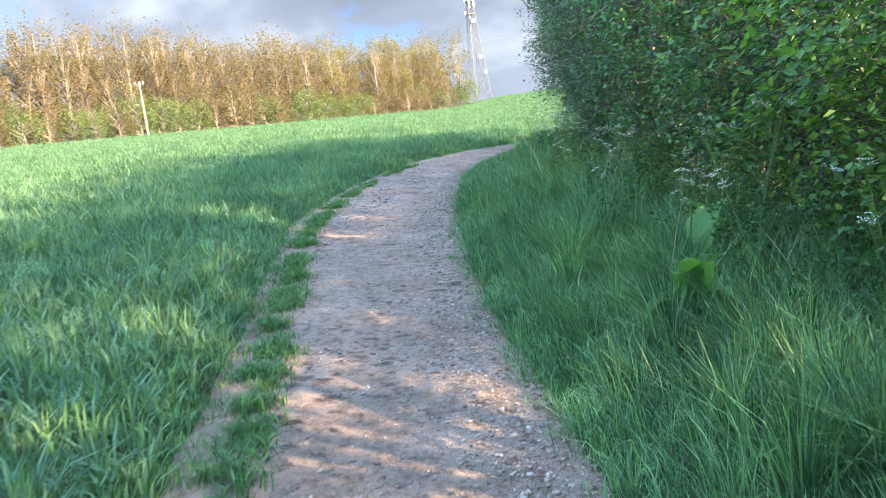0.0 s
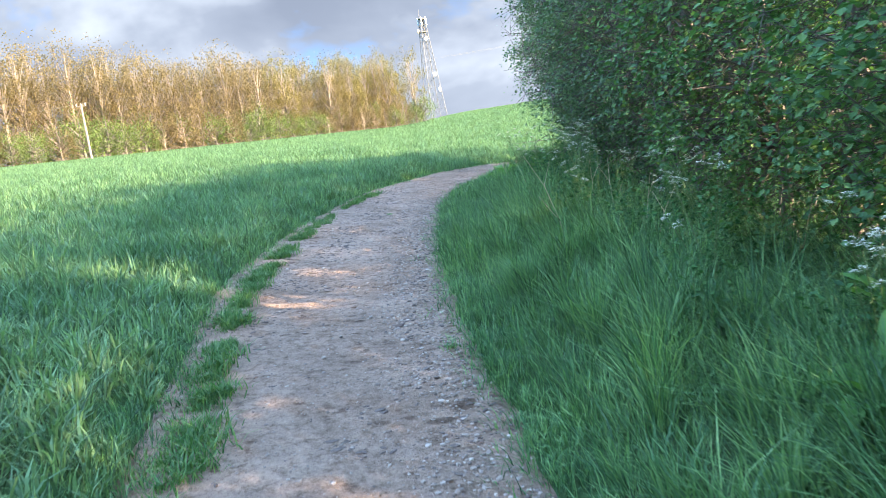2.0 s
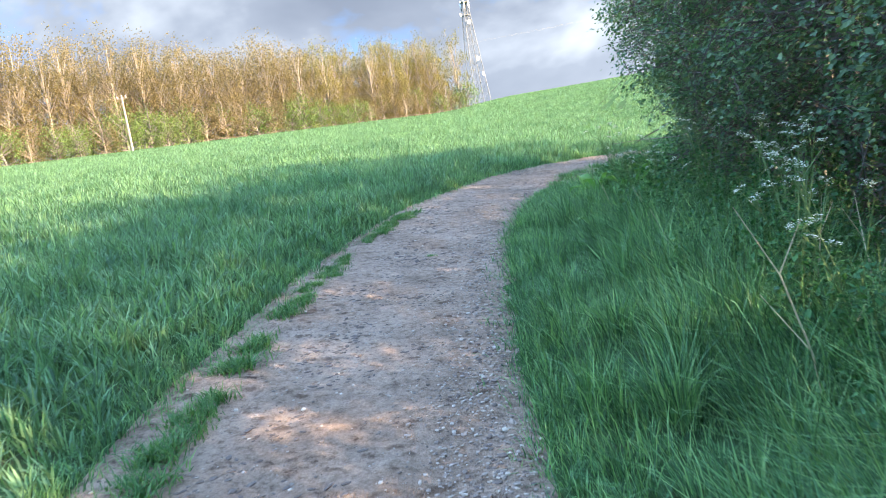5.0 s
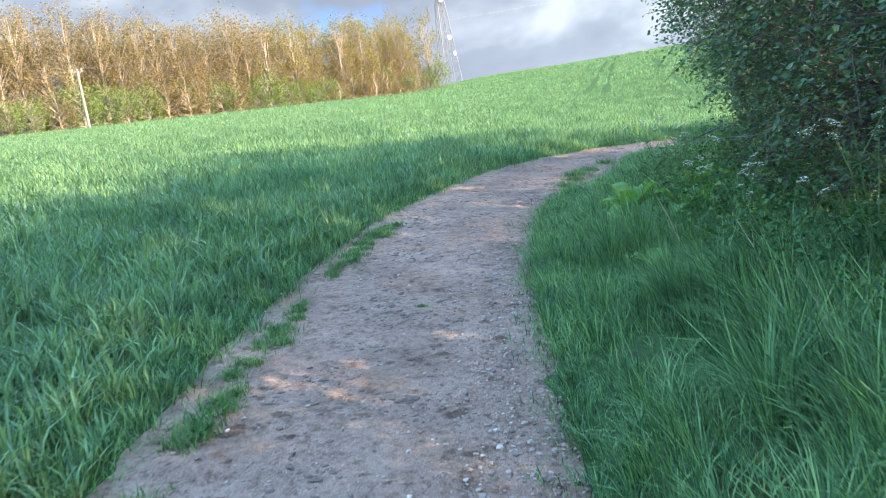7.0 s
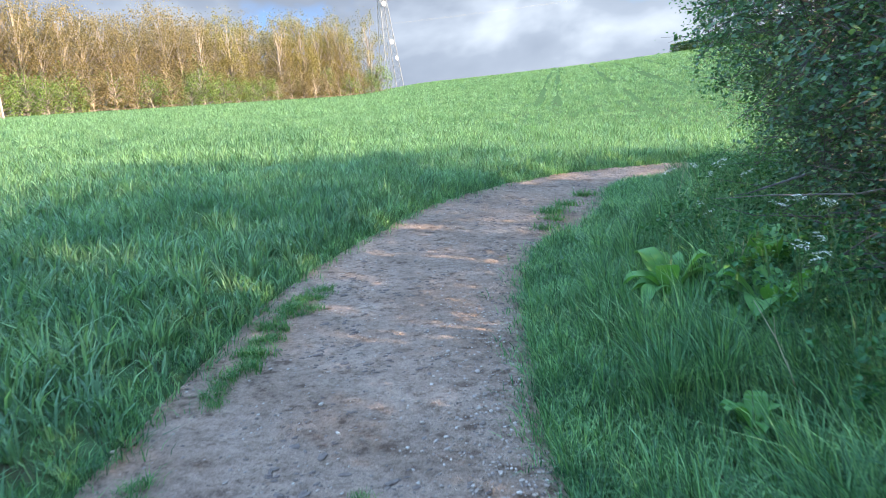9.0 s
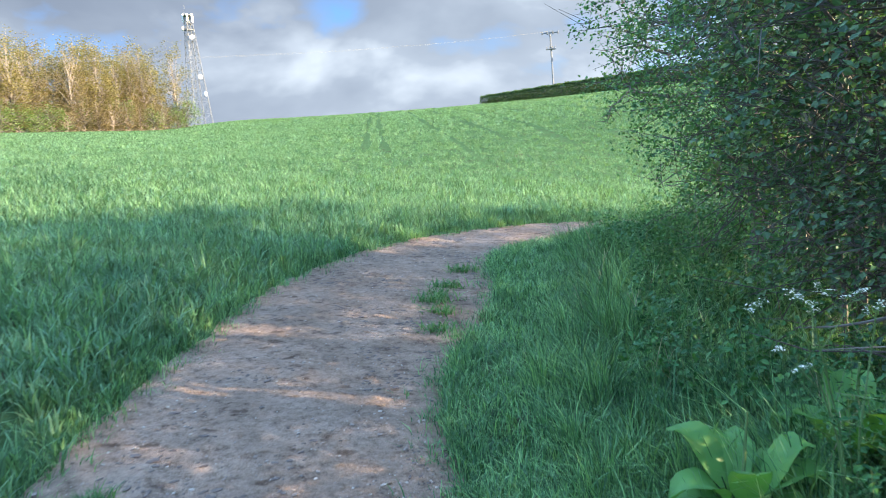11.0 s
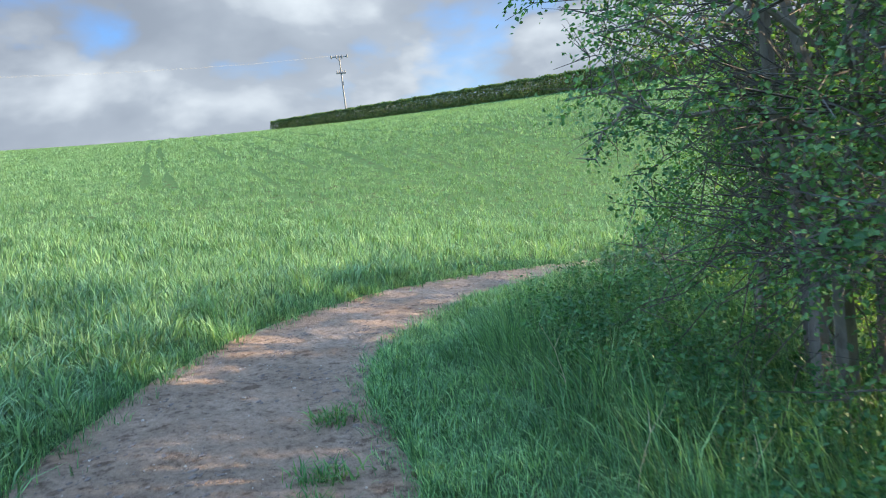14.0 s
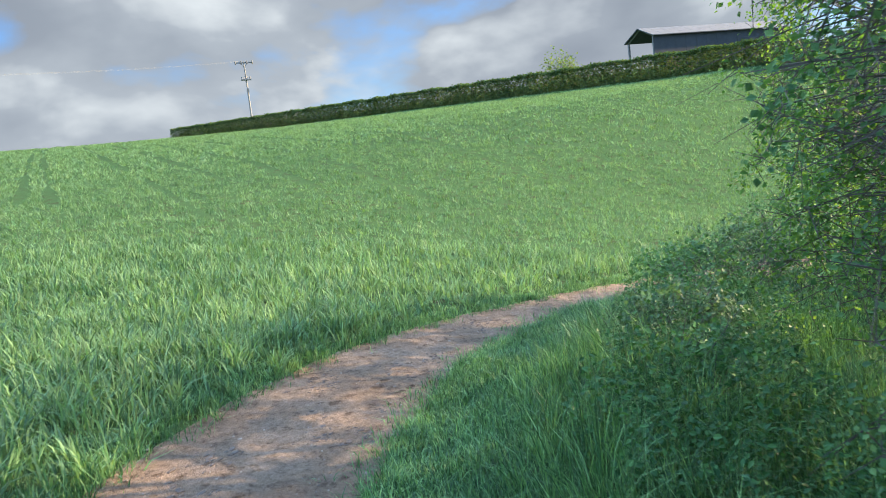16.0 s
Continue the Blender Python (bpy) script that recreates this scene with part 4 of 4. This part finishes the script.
def far_tree(name, seed, tall, r, mat, label, bark, n=1500, bare=0.3, size=0.42, gaps=0.45):
    rng = np.random.default_rng(seed)
    ob = thing(name, pose(0, 0, 0), label, "tree", "copse beyond the field")
    q = np.linspace(0, 1, 9)[:, None]
    line = np.array([0, 0, -0.5]) + q * np.array([rng.normal(0, 0.5), rng.normal(0, 0.5), tall * 0.95]) + rng.normal(0, 0.12, (9, 3)) * q
    part("trunk", chain(line, np.linspace(0.24, 0.05, 9), 7), bark, ob, "pale upright trunk")
    tips = crown_points(rng, 130, (0, 0, tall * (bare + 1) / 2), (r, r, tall * (1 - bare) / 2), 0.45, gaps, 0.5)
    k = np.clip((tips[:, 2] / tall) * 0.72, 0.1, 0.9)
    root = np.stack([np.interp(k, q[:, 0], line[:, j]) for j in range(3)], 1)
    part("limbwork", tubes(root[::2], tips[::2], 0.06, 0.015, 3), bark, ob)
    c = tips[rng.integers(0, len(tips), n)] + rng.normal(0, 0.42, (n, 3)) * np.array([1, 1, 1.25])
    part("crown", leaves(rng, c, size, 0.7, 0.2), mat, ob)
    return ob


def copse_line(s):
    return -72 + s * 80.5, 101 + s * 88


def build_copse():
    rng = np.random.default_rng(91)
    kinds = [
        far_tree("poplar_tree", 1, 16.5, 3.1, M_LEAF_RUST, "tall poplar in rusty opening leaf", M_BARK_PALE, 3000, 0.12, 0.27),
        far_tree("poplar_tree", 2, 17.5, 2.8, M_LEAF_RUST, "tall poplar in rusty opening leaf", M_BARK_PALE, 2700, 0.14, 0.27),
        far_tree("poplar_tree", 3, 15.5, 3.4, M_LEAF_RUST, "tall poplar in rusty opening leaf", M_BARK_PALE, 3100, 0.08, 0.27),
        far_tree("poplar_tree", 4, 16.0, 3.2, M_LEAF_GOLD, "tall poplar in golden green opening leaf", M_BARK_PALE, 3100, 0.02, 0.27),
        far_tree("copse_shrub", 5, 5.5, 3.0, M_LEAF_FAR, "fresh green shrub at the copse edge", M_BARK, 1500, -0.3, 0.28, 0.2),
        far_tree("copse_shrub", 6, 7.0, 3.0, M_LEAF_FAR, "fresh green shrub at the copse edge", M_BARK, 1600, -0.3, 0.28, 0.2),
        far_tree("copse_shrub", 7, 7.5, 2.8, M_LEAF_RUST, "bare brown shrub at the copse edge", M_BARK_PALE, 1400, -0.2, 0.28, 0.25),
    ]
    spots = [[] for _ in kinds]
    for i in range(99):
        s = (i % 33 + rng.uniform(-0.35, 0.35)) / 32
        x, y = copse_line(s)
        back = (i // 33) * 5.0 + rng.uniform(0, 2.5) + 1.5
        x, y = x - 0.75 * back, y + 0.66 * back
        k = int(rng.integers(0, 3)) if s < 0.62 else (3 if rng.uniform() < 0.65 else int(rng.integers(0, 3)))
        spots[k].append((x, y, rng.uniform(0, 360), rng.uniform(0.92, 1.16)))
    for i in range(100):
        s = (i + rng.uniform(-0.4, 0.4)) / 98
        x, y = copse_line(s)
        k = (4, 6, 5, 6)[int(rng.integers(0, 4))] if s > 0.35 else (4, 5, 5, 6)[int(rng.integers(0, 4))]
        spots[k].append((x - 2.2 * (i % 3), y + 1.9 * (i % 3), rng.uniform(0, 360), rng.uniform(0.65, 1.15)))
    for ob, sp in zip(kinds, spots):
        place_copies(ob, sp)


build_copse()

# ---- poles, wires and mast ----


def ground_at(x, y):
    return float(height(np.array([x]), np.array([y]))[0])


P1, P2 = (-42.0, 107.5), (79.0, 143.6)
Z1, Z2 = 19.2, 27.6


def build_poles():
    z = ground_at(*P1)
    ob = thing("telegraph_pole", pose(*P1, z), "pale weathered wooden pole carrying overhead wires", "pole")
    part("pole", chain([(0, 0, -0.5), (0, 0, 4), (0, 0, Z1 - z)], [0.17, 0.15, 0.12], 10), M_POLE, ob)
    part("crossarm", box(-0.7, -0.06, Z1 - z - 0.35, 0.7, 0.06, Z1 - z - 0.2), M_POLE, ob)
    for x in (-0.6, 0.0, 0.6):
        part("insulator", chain([(x, 0, Z1 - z - 0.2), (x, 0, Z1 - z - 0.02), (x, 0, Z1 - z + 0.1)], [0.05, 0.08, 0.04], 8), M_WHITE, ob)
    z = ground_at(*P2)
    h = Z2 - z
    ob = thing("power_pole", pose(*P2, z, 0, 0, -25), "grey power pole with crossarms and a platform", "pole")
    part("pole", chain([(0, 0, -0.5), (0, 0, h * 0.5), (0, 0, h)], [0.19, 0.16, 0.13], 10), M_STEEL, ob)
    part("crossarm", box(-1.7, -0.09, h - 0.35, 1.7, 0.09, h - 0.15), M_DARKSTEEL, ob)
    for x in (-1.6, -0.55, 0.55, 1.6):
        part("insulator", chain([(x, 0, h - 0.6), (x, 0, h - 0.35), (x, 0, h + 0.12)], [0.06, 0.16, 0.12], 8), M_DARKSTEEL, ob)
    part("platform", box(-0.95, -0.35, h - 3.6, 0.95, 0.35, h - 3.4), M_STEEL, ob)
    for x in (-0.8, -0.3, 0.3, 0.8):
        part("fuse_switch", join(chain([(x, -0.2, h - 3.4), (x, -0.2, h - 2.95)], [0.08, 0.08], 6), chain([(x, 0.2, h - 3.4), (x, 0.2, h - 2.95)], [0.07, 0.07], 6)), M_STEEL, ob)
    for k in (-1, 1):
        part("brace", chain([(0.6 * k, 0, h - 0.3), (0, 0, h - 1.2)], [0.04, 0.04], 5), M_DARKSTEEL, ob)
    part("cable_box", box(-0.2, -0.35, h - 6.0, 0.2, -0.15, h - 5.2), M_STEEL, ob)


def build_wires():
    a0 = np.array([-130.0, 70.0, 14.0])
    b, c = np.array([*P1, Z1]), np.array([*P2, Z2])
    for off in (-0.6, 0.0, 0.6):
        pts = []
        for p, q, sag in ((a0, b, 1.6), (b, c, 2.1)):
            s = np.linspace(0, 1, 40)[:, None]
            l = p + (q - p) * s
            l[:, 2] -= 4 * sag * (s * (1 - s))[:, 0]
            pts.append(l)
        l = np.concatenate([pts[0], pts[1][1:]]) + np.array([off * 0.3, -off * 0.95, 0.08])
        ob = part("overhead_wire", chain(l, np.full(len(l), 0.004), 5), M_CABLE)
        tagged(ob, "thin overhead wire slung between the poles", "wire", "overhead wires")


def build_mast():
    x, y = 19.5, 291.0
    z = ground_at(x, y)
    top = 63.0 - z
    ob = thing("lattice_mast", pose(x, y, z, 0, 0, 20), "grey steel lattice mast with antennas and dishes", "mast")
    legs = [(-1, -1), (1, -1), (1, 1), (-1, 1)]

    def half(h):
        return 3.3 + (0.9 - 3.3) * max(0.0, min(1.0, (h - (24 - z)) / (top - 24 + z))) if h > 24 - z else 3.3 + (24 - z - h) * 0.06

    levels = [0.0]
    while levels[-1] < top:
        levels.append(min(top, levels[-1] + max(1.9, half(levels[-1]) * 1.45)))
    for a, b in legs:
        part("leg", chain([(a * half(h), b * half(h), h) for h in levels], [0.15] * len(levels), 6), M_STEEL, ob)
    for i, (h0, h1) in enumerate(zip(levels[:-1], levels[1:])):
        p0, p1 = [], []
        for k in range(4):
            (a, b), (c, d) = legs[k], legs[(k + 1) % 4]
            p0 += [(a * half(h0), b * half(h0), h0), (c * half(h0), d * half(h0), h0), (a * half(h1), b * half(h1), h1)]
            p1 += [(c * half(h1), d * half(h1), h1), (a * half(h1), b * half(h1), h1), (c * half(h1), d * half(h1), h1)]
        part("bracing", tubes(p0, p1, 0.055, 0.055, 4), M_STEEL, ob)
    part("platform", join(box(-1.5, -1.5, top - 0.2, 1.5, 1.5, top), box(-1.3, -1.3, top - 5.2, 1.3, 1.3, top - 5.05)), M_STEEL, ob)
    part("ladder", join(chain([(0.25, 0, 0), (0.25, 0, top)], [0.06, 0.06], 4), chain([(-0.25, 0, 0), (-0.25, 0, top)], [0.06, 0.06], 4), tubes([(-0.25, 0, h) for h in np.arange(0.5, top, 0.6)], [(0.25, 0, h) for h in np.arange(0.5, top, 0.6)], 0.03, 0.03, 4)), M_STEEL, ob)
    for k in range(6):
        a = k * math.pi / 3
        c, s = math.cos(a) * 1.8, math.sin(a) * 1.8
        part("antenna", box(c - 0.22, s - 0.16, top - 2.4, c + 0.22, s + 0.16, top + 0.4), M_WHITE, ob, "white panel antenna")
    for h, a in ((top - 4.5, 2.6), (top - 8, 4.6), (top - 22, 4.9), (top - 28, 5.3)):
        c, s = math.cos(a), math.sin(a)
        rr = half(h) + 0.5
        part("dish", chain([(c * rr, s * rr, h), (c * (rr + 0.25), s * (rr + 0.25), h), (c * (rr + 0.6), s * (rr + 0.6), h)], [0.3, 0.75, 0.8], 14), M_WHITE, ob, "white round dish")
    part("spike", chain([(-0.9, 0, top), (-0.9, 0, top + 3.6)], [0.07, 0.03], 5), M_STEEL, ob, "thin whip aerial")


build_poles()
build_wires()
build_mast()

# ---- clipped field hedge on the crest, bush and barn ----


def hedge_unit(seed, length):
    rng = np.random.default_rng(seed)
    ob = thing("field_hedge", pose(0, 0, 0), "clipped dark green field hedge along the crest", "hedge", "field hedge")
    n = 4600
    u = rng.uniform(-length / 2, length / 2, n)
    a = rng.uniform(0, 2 * np.pi, n)
    k = np.sqrt(rng.uniform(0.35, 1, n))
    x = np.clip(1.25 * np.cos(a) * k * 1.3, -1, 1) * 0.95 + rng.normal(0, 0.05, n)
    z = np.clip(1.25 * np.sin(a) * k * 1.3, -1, 1) * 1.2 + 1.22 + 0.10 * np.sin(u * 1.3 + seed) + rng.normal(0, 0.07, n)
    p = np.stack([x, u, np.maximum(z, 0.03)], 1)
    part("crown", leaves(rng, p, 0.26, 0.75, 0.2, np.stack([x, 0 * x, z - 1], 1) * 0.6), M_LEAF_HEDGE, ob)
    b = np.stack([rng.normal(0, 0.2, 24), np.linspace(-length / 2, length / 2, 24), np.full(24, -0.2)], 1)
    part("stemwork", tubes(b, b + np.array([0, 0, 1.8]) + rng.normal(0, 0.2, (24, 3)), 0.05, 0.02, 5), M_TWIG, ob)
    return ob


def build_field_hedge():
    length = 6.0
    spots = [[], [], []]
    for i in range(26):
        y = 170 - i * length * 0.97
        x = 77.0
        slope = math.degrees(math.atan2(ground_at(x, y + 3) - ground_at(x, y - 3), 6))
        spots[i % 3].append((x, y, ground_at(x, y), slope))
    for k, sp in enumerate(spots):
        first = hedge_unit(3 + k, length)
        for i, (x, y, z, slope) in enumerate(sp):
            m = pose(x, y, z, slope, 0, 0)
            if i == 0:
                first.matrix_world = m
            else:
                copy_thing(first, m)
    tree = far_tree("field_bush", 44, 4.6, 2.1, M_LEAF_FAR, "light green bush standing behind the field hedge", M_BARK, 800, 0.05, 0.3, 0.3)
    tree["group"] = ""
    tree.matrix_world = pose(84.5, 74.5, ground_at(84.5, 74.5))


def build_barn():
    x, y = 108.0, 73.0
    z = ground_at(x, y)
    turn = math.degrees(math.atan2(-0.44, 0.9))
    ob = thing("barn", pose(x, y, z, 0, 0, turn), "dark slate-blue farm barn with pale roof and open end", "barn")
    L, W, H, R = 26.0, 7.0, 5.6, 7.2
    for i in range(2, 13):
        part("wall_panel", box(i * 2.0, 0.0, 0.0, i * 2.0 + 1.96, 0.12, H), M_CLAD, ob)
    part("wall_panel", box(0.0, 0.0, 1.2, 3.98, 0.12, H), M_CLAD, ob)
    part("wall", box(6.0, W - 0.12, 0, L, W, H), M_CLAD, ob)
    part("end_wall", box(L - 0.12, 0.12, 0, L, W - 0.12, H), M_CLAD, ob)
    part("partition", box(6.0, 0.12, 0, 6.12, W - 0.12, H), M_CLAD, ob)
    for px, py in ((0.0, 0.14), (0.0, W - 0.3), (5.8, W - 0.3)):
        part("post", box(px, py, -0.3, px + 0.28, py + 0.28, H), M_STEEL, ob)
    part("rail", box(0.05, 0.42, 2.6, 0.2, W - 0.3, 2.75), M_STEEL, ob)
    part("gable_beam", join(chain([(0.1, 0.1, H), (0.1, W / 2, R)], [0.14, 0.14], 4), chain([(0.1, W / 2, R), (0.1, W - 0.1, H)], [0.14, 0.14], 4)), M_STEEL, ob)
    for s in (0, 1):
        y0, y1 = (-0.35, W / 2) if s == 0 else (W + 0.35, W / 2)
        for i in range(13):
            xa, xb = -0.4 + i * 2.06, -0.4 + i * 2.06 + 2.02
            V = np.array([(xa, y0, H + 0.02), (xb, y0, H + 0.02), (xb, y1, R + 0.1), (xa, y1, R + 0.1), (xa, y0, H + 0.14), (xb, y0, H + 0.14), (xb, y1, R + 0.22), (xa, y1, R + 0.22)])
            F = np.array([(0, 1, 2, 3), (7, 6, 5, 4), (0, 4, 5, 1), (1, 5, 6, 2), (2, 6, 7, 3), (3, 7, 4, 0)])
            part("roof_sheet", (V, F), M_ROOF, ob)


build_field_hedge()
build_barn()

# ---- stones of the path ----


def stone_shape(rng):
    bm = bmesh.new()
    bmesh.ops.create_icosphere(bm, subdivisions=1, radius=0.5)
    for v in bm.verts:
        v.co = v.co * rng.uniform(0.75, 1.15)
        v.co.z *= 0.55
    V = np.array([v.co[:] for v in bm.verts])
    F = np.array([[v.index for v in f.verts] for f in bm.faces])
    bm.free()
    return V, F


def build_clods(rng, shapes):
    """Dark crumbs of damp loam kicked out of hoof and boot marks, lying in drifts."""
    x, y = scatter(rng, 60000, -1.9, 9.0, 2.0, 23.4)
    drift = lumps(x, y, 3.1, 8.0) + 0.7 * lumps(x, y, 7.7, 3.0)
    ok = inside(PATH_POLY, x, y) & (drift > 0.42 - 0.12 * smooth(6, 12, y)) & (to_line(CROP_EDGE, x, y) > 0.25)
    x, y = x[ok][:5200], y[ok][:5200]
    V, F, k = [], [], 0
    for i in range(len(x)):
        v, f = shapes[i % 8]
        size = min(0.06, rng.lognormal(-3.7, 0.4))
        a = rng.normal(0.3, 0.6)
        w = v * size * np.array([1.3, rng.uniform(0.5, 0.9), 0.6])
        V.append(np.stack([w[:, 0] * math.cos(a) - w[:, 1] * math.sin(a) + x[i], w[:, 0] * math.sin(a) + w[:, 1] * math.cos(a) + y[i], w[:, 2] + float(path_z(x[i], y[i]))], 1))
        F.append(f + k)
        k += len(v)
    ob = part("clods", (np.concatenate(V), np.concatenate(F)), M_CLOD, path, "dark crumbs of damp loam")
    ob["kind"] = "stuff"


def build_stones():
    rng = np.random.default_rng(5)
    shapes = [stone_shape(rng) for _ in range(8)]
    meshes = [mesh_of("stone", *s, M_STONE) for s in shapes]
    x, y = scatter(rng, 330000, -1.9, 9.0, 1.2, 23.4)
    ok = inside(PATH_POLY, x, y)
    dv, dc = to_line(VERGE_EDGE, x, y), to_line(CROP_EDGE, x, y)
    # thicker on the side of the hedge
    ok &= rng.uniform(size=len(x)) < (0.25 + 2.2 * np.exp(-((dv - 0.2) / 0.3) ** 2) * smooth(17, 11, y)) * (0.6 + 0.4 * lumps(x, y, 4.5)) * (0.35 + 0.65 * smooth(19, 13, y))
    x, y = x[ok][:30000], y[ok][:30000]
    size = np.clip(rng.lognormal(-4.45, 0.45, len(x)), 0.006, 0.036)
    size = size * (1 + 0.3 * np.exp(-((to_line(VERGE_EDGE, x, y) - 0.25) / 0.22) ** 2) * smooth(14, 9, y))
    z = path_z(x, y) + size * 0.12
    order = np.argsort(-size)
    for i in order[:300]:
        ob = new("stone", meshes[int(rng.integers(0, 8))])
        ob.parent = path
        ob.matrix_basis = pose(x[i], y[i], z[i], rng.uniform(-15, 15), rng.uniform(-15, 15), rng.uniform(0, 360)) @ Matrix.Diagonal((size[i], size[i] * rng.uniform(0.6, 1), size[i] * 0.9, 1))
    V, F, k = [], [], 0
    for i in order[300:]:
        v, f = shapes[int(rng.integers(0, 8))]
        a = rng.uniform(0, 6.28)
        c, s = math.cos(a), math.sin(a)
        w = v * size[i] * np.array([1, rng.uniform(0.6, 1), 0.9])
        V.append(np.stack([w[:, 0] * c - w[:, 1] * s + x[i], w[:, 0] * s + w[:, 1] * c + y[i], w[:, 2] + z[i]], 1))
        F.append(f + k)
        k += len(v)
    build_clods(rng, shapes)
    ob = part("gravel", (np.concatenate(V), np.concatenate(F)), M_STONE, path)
    ob["kind"] = "stuff"


build_stones()
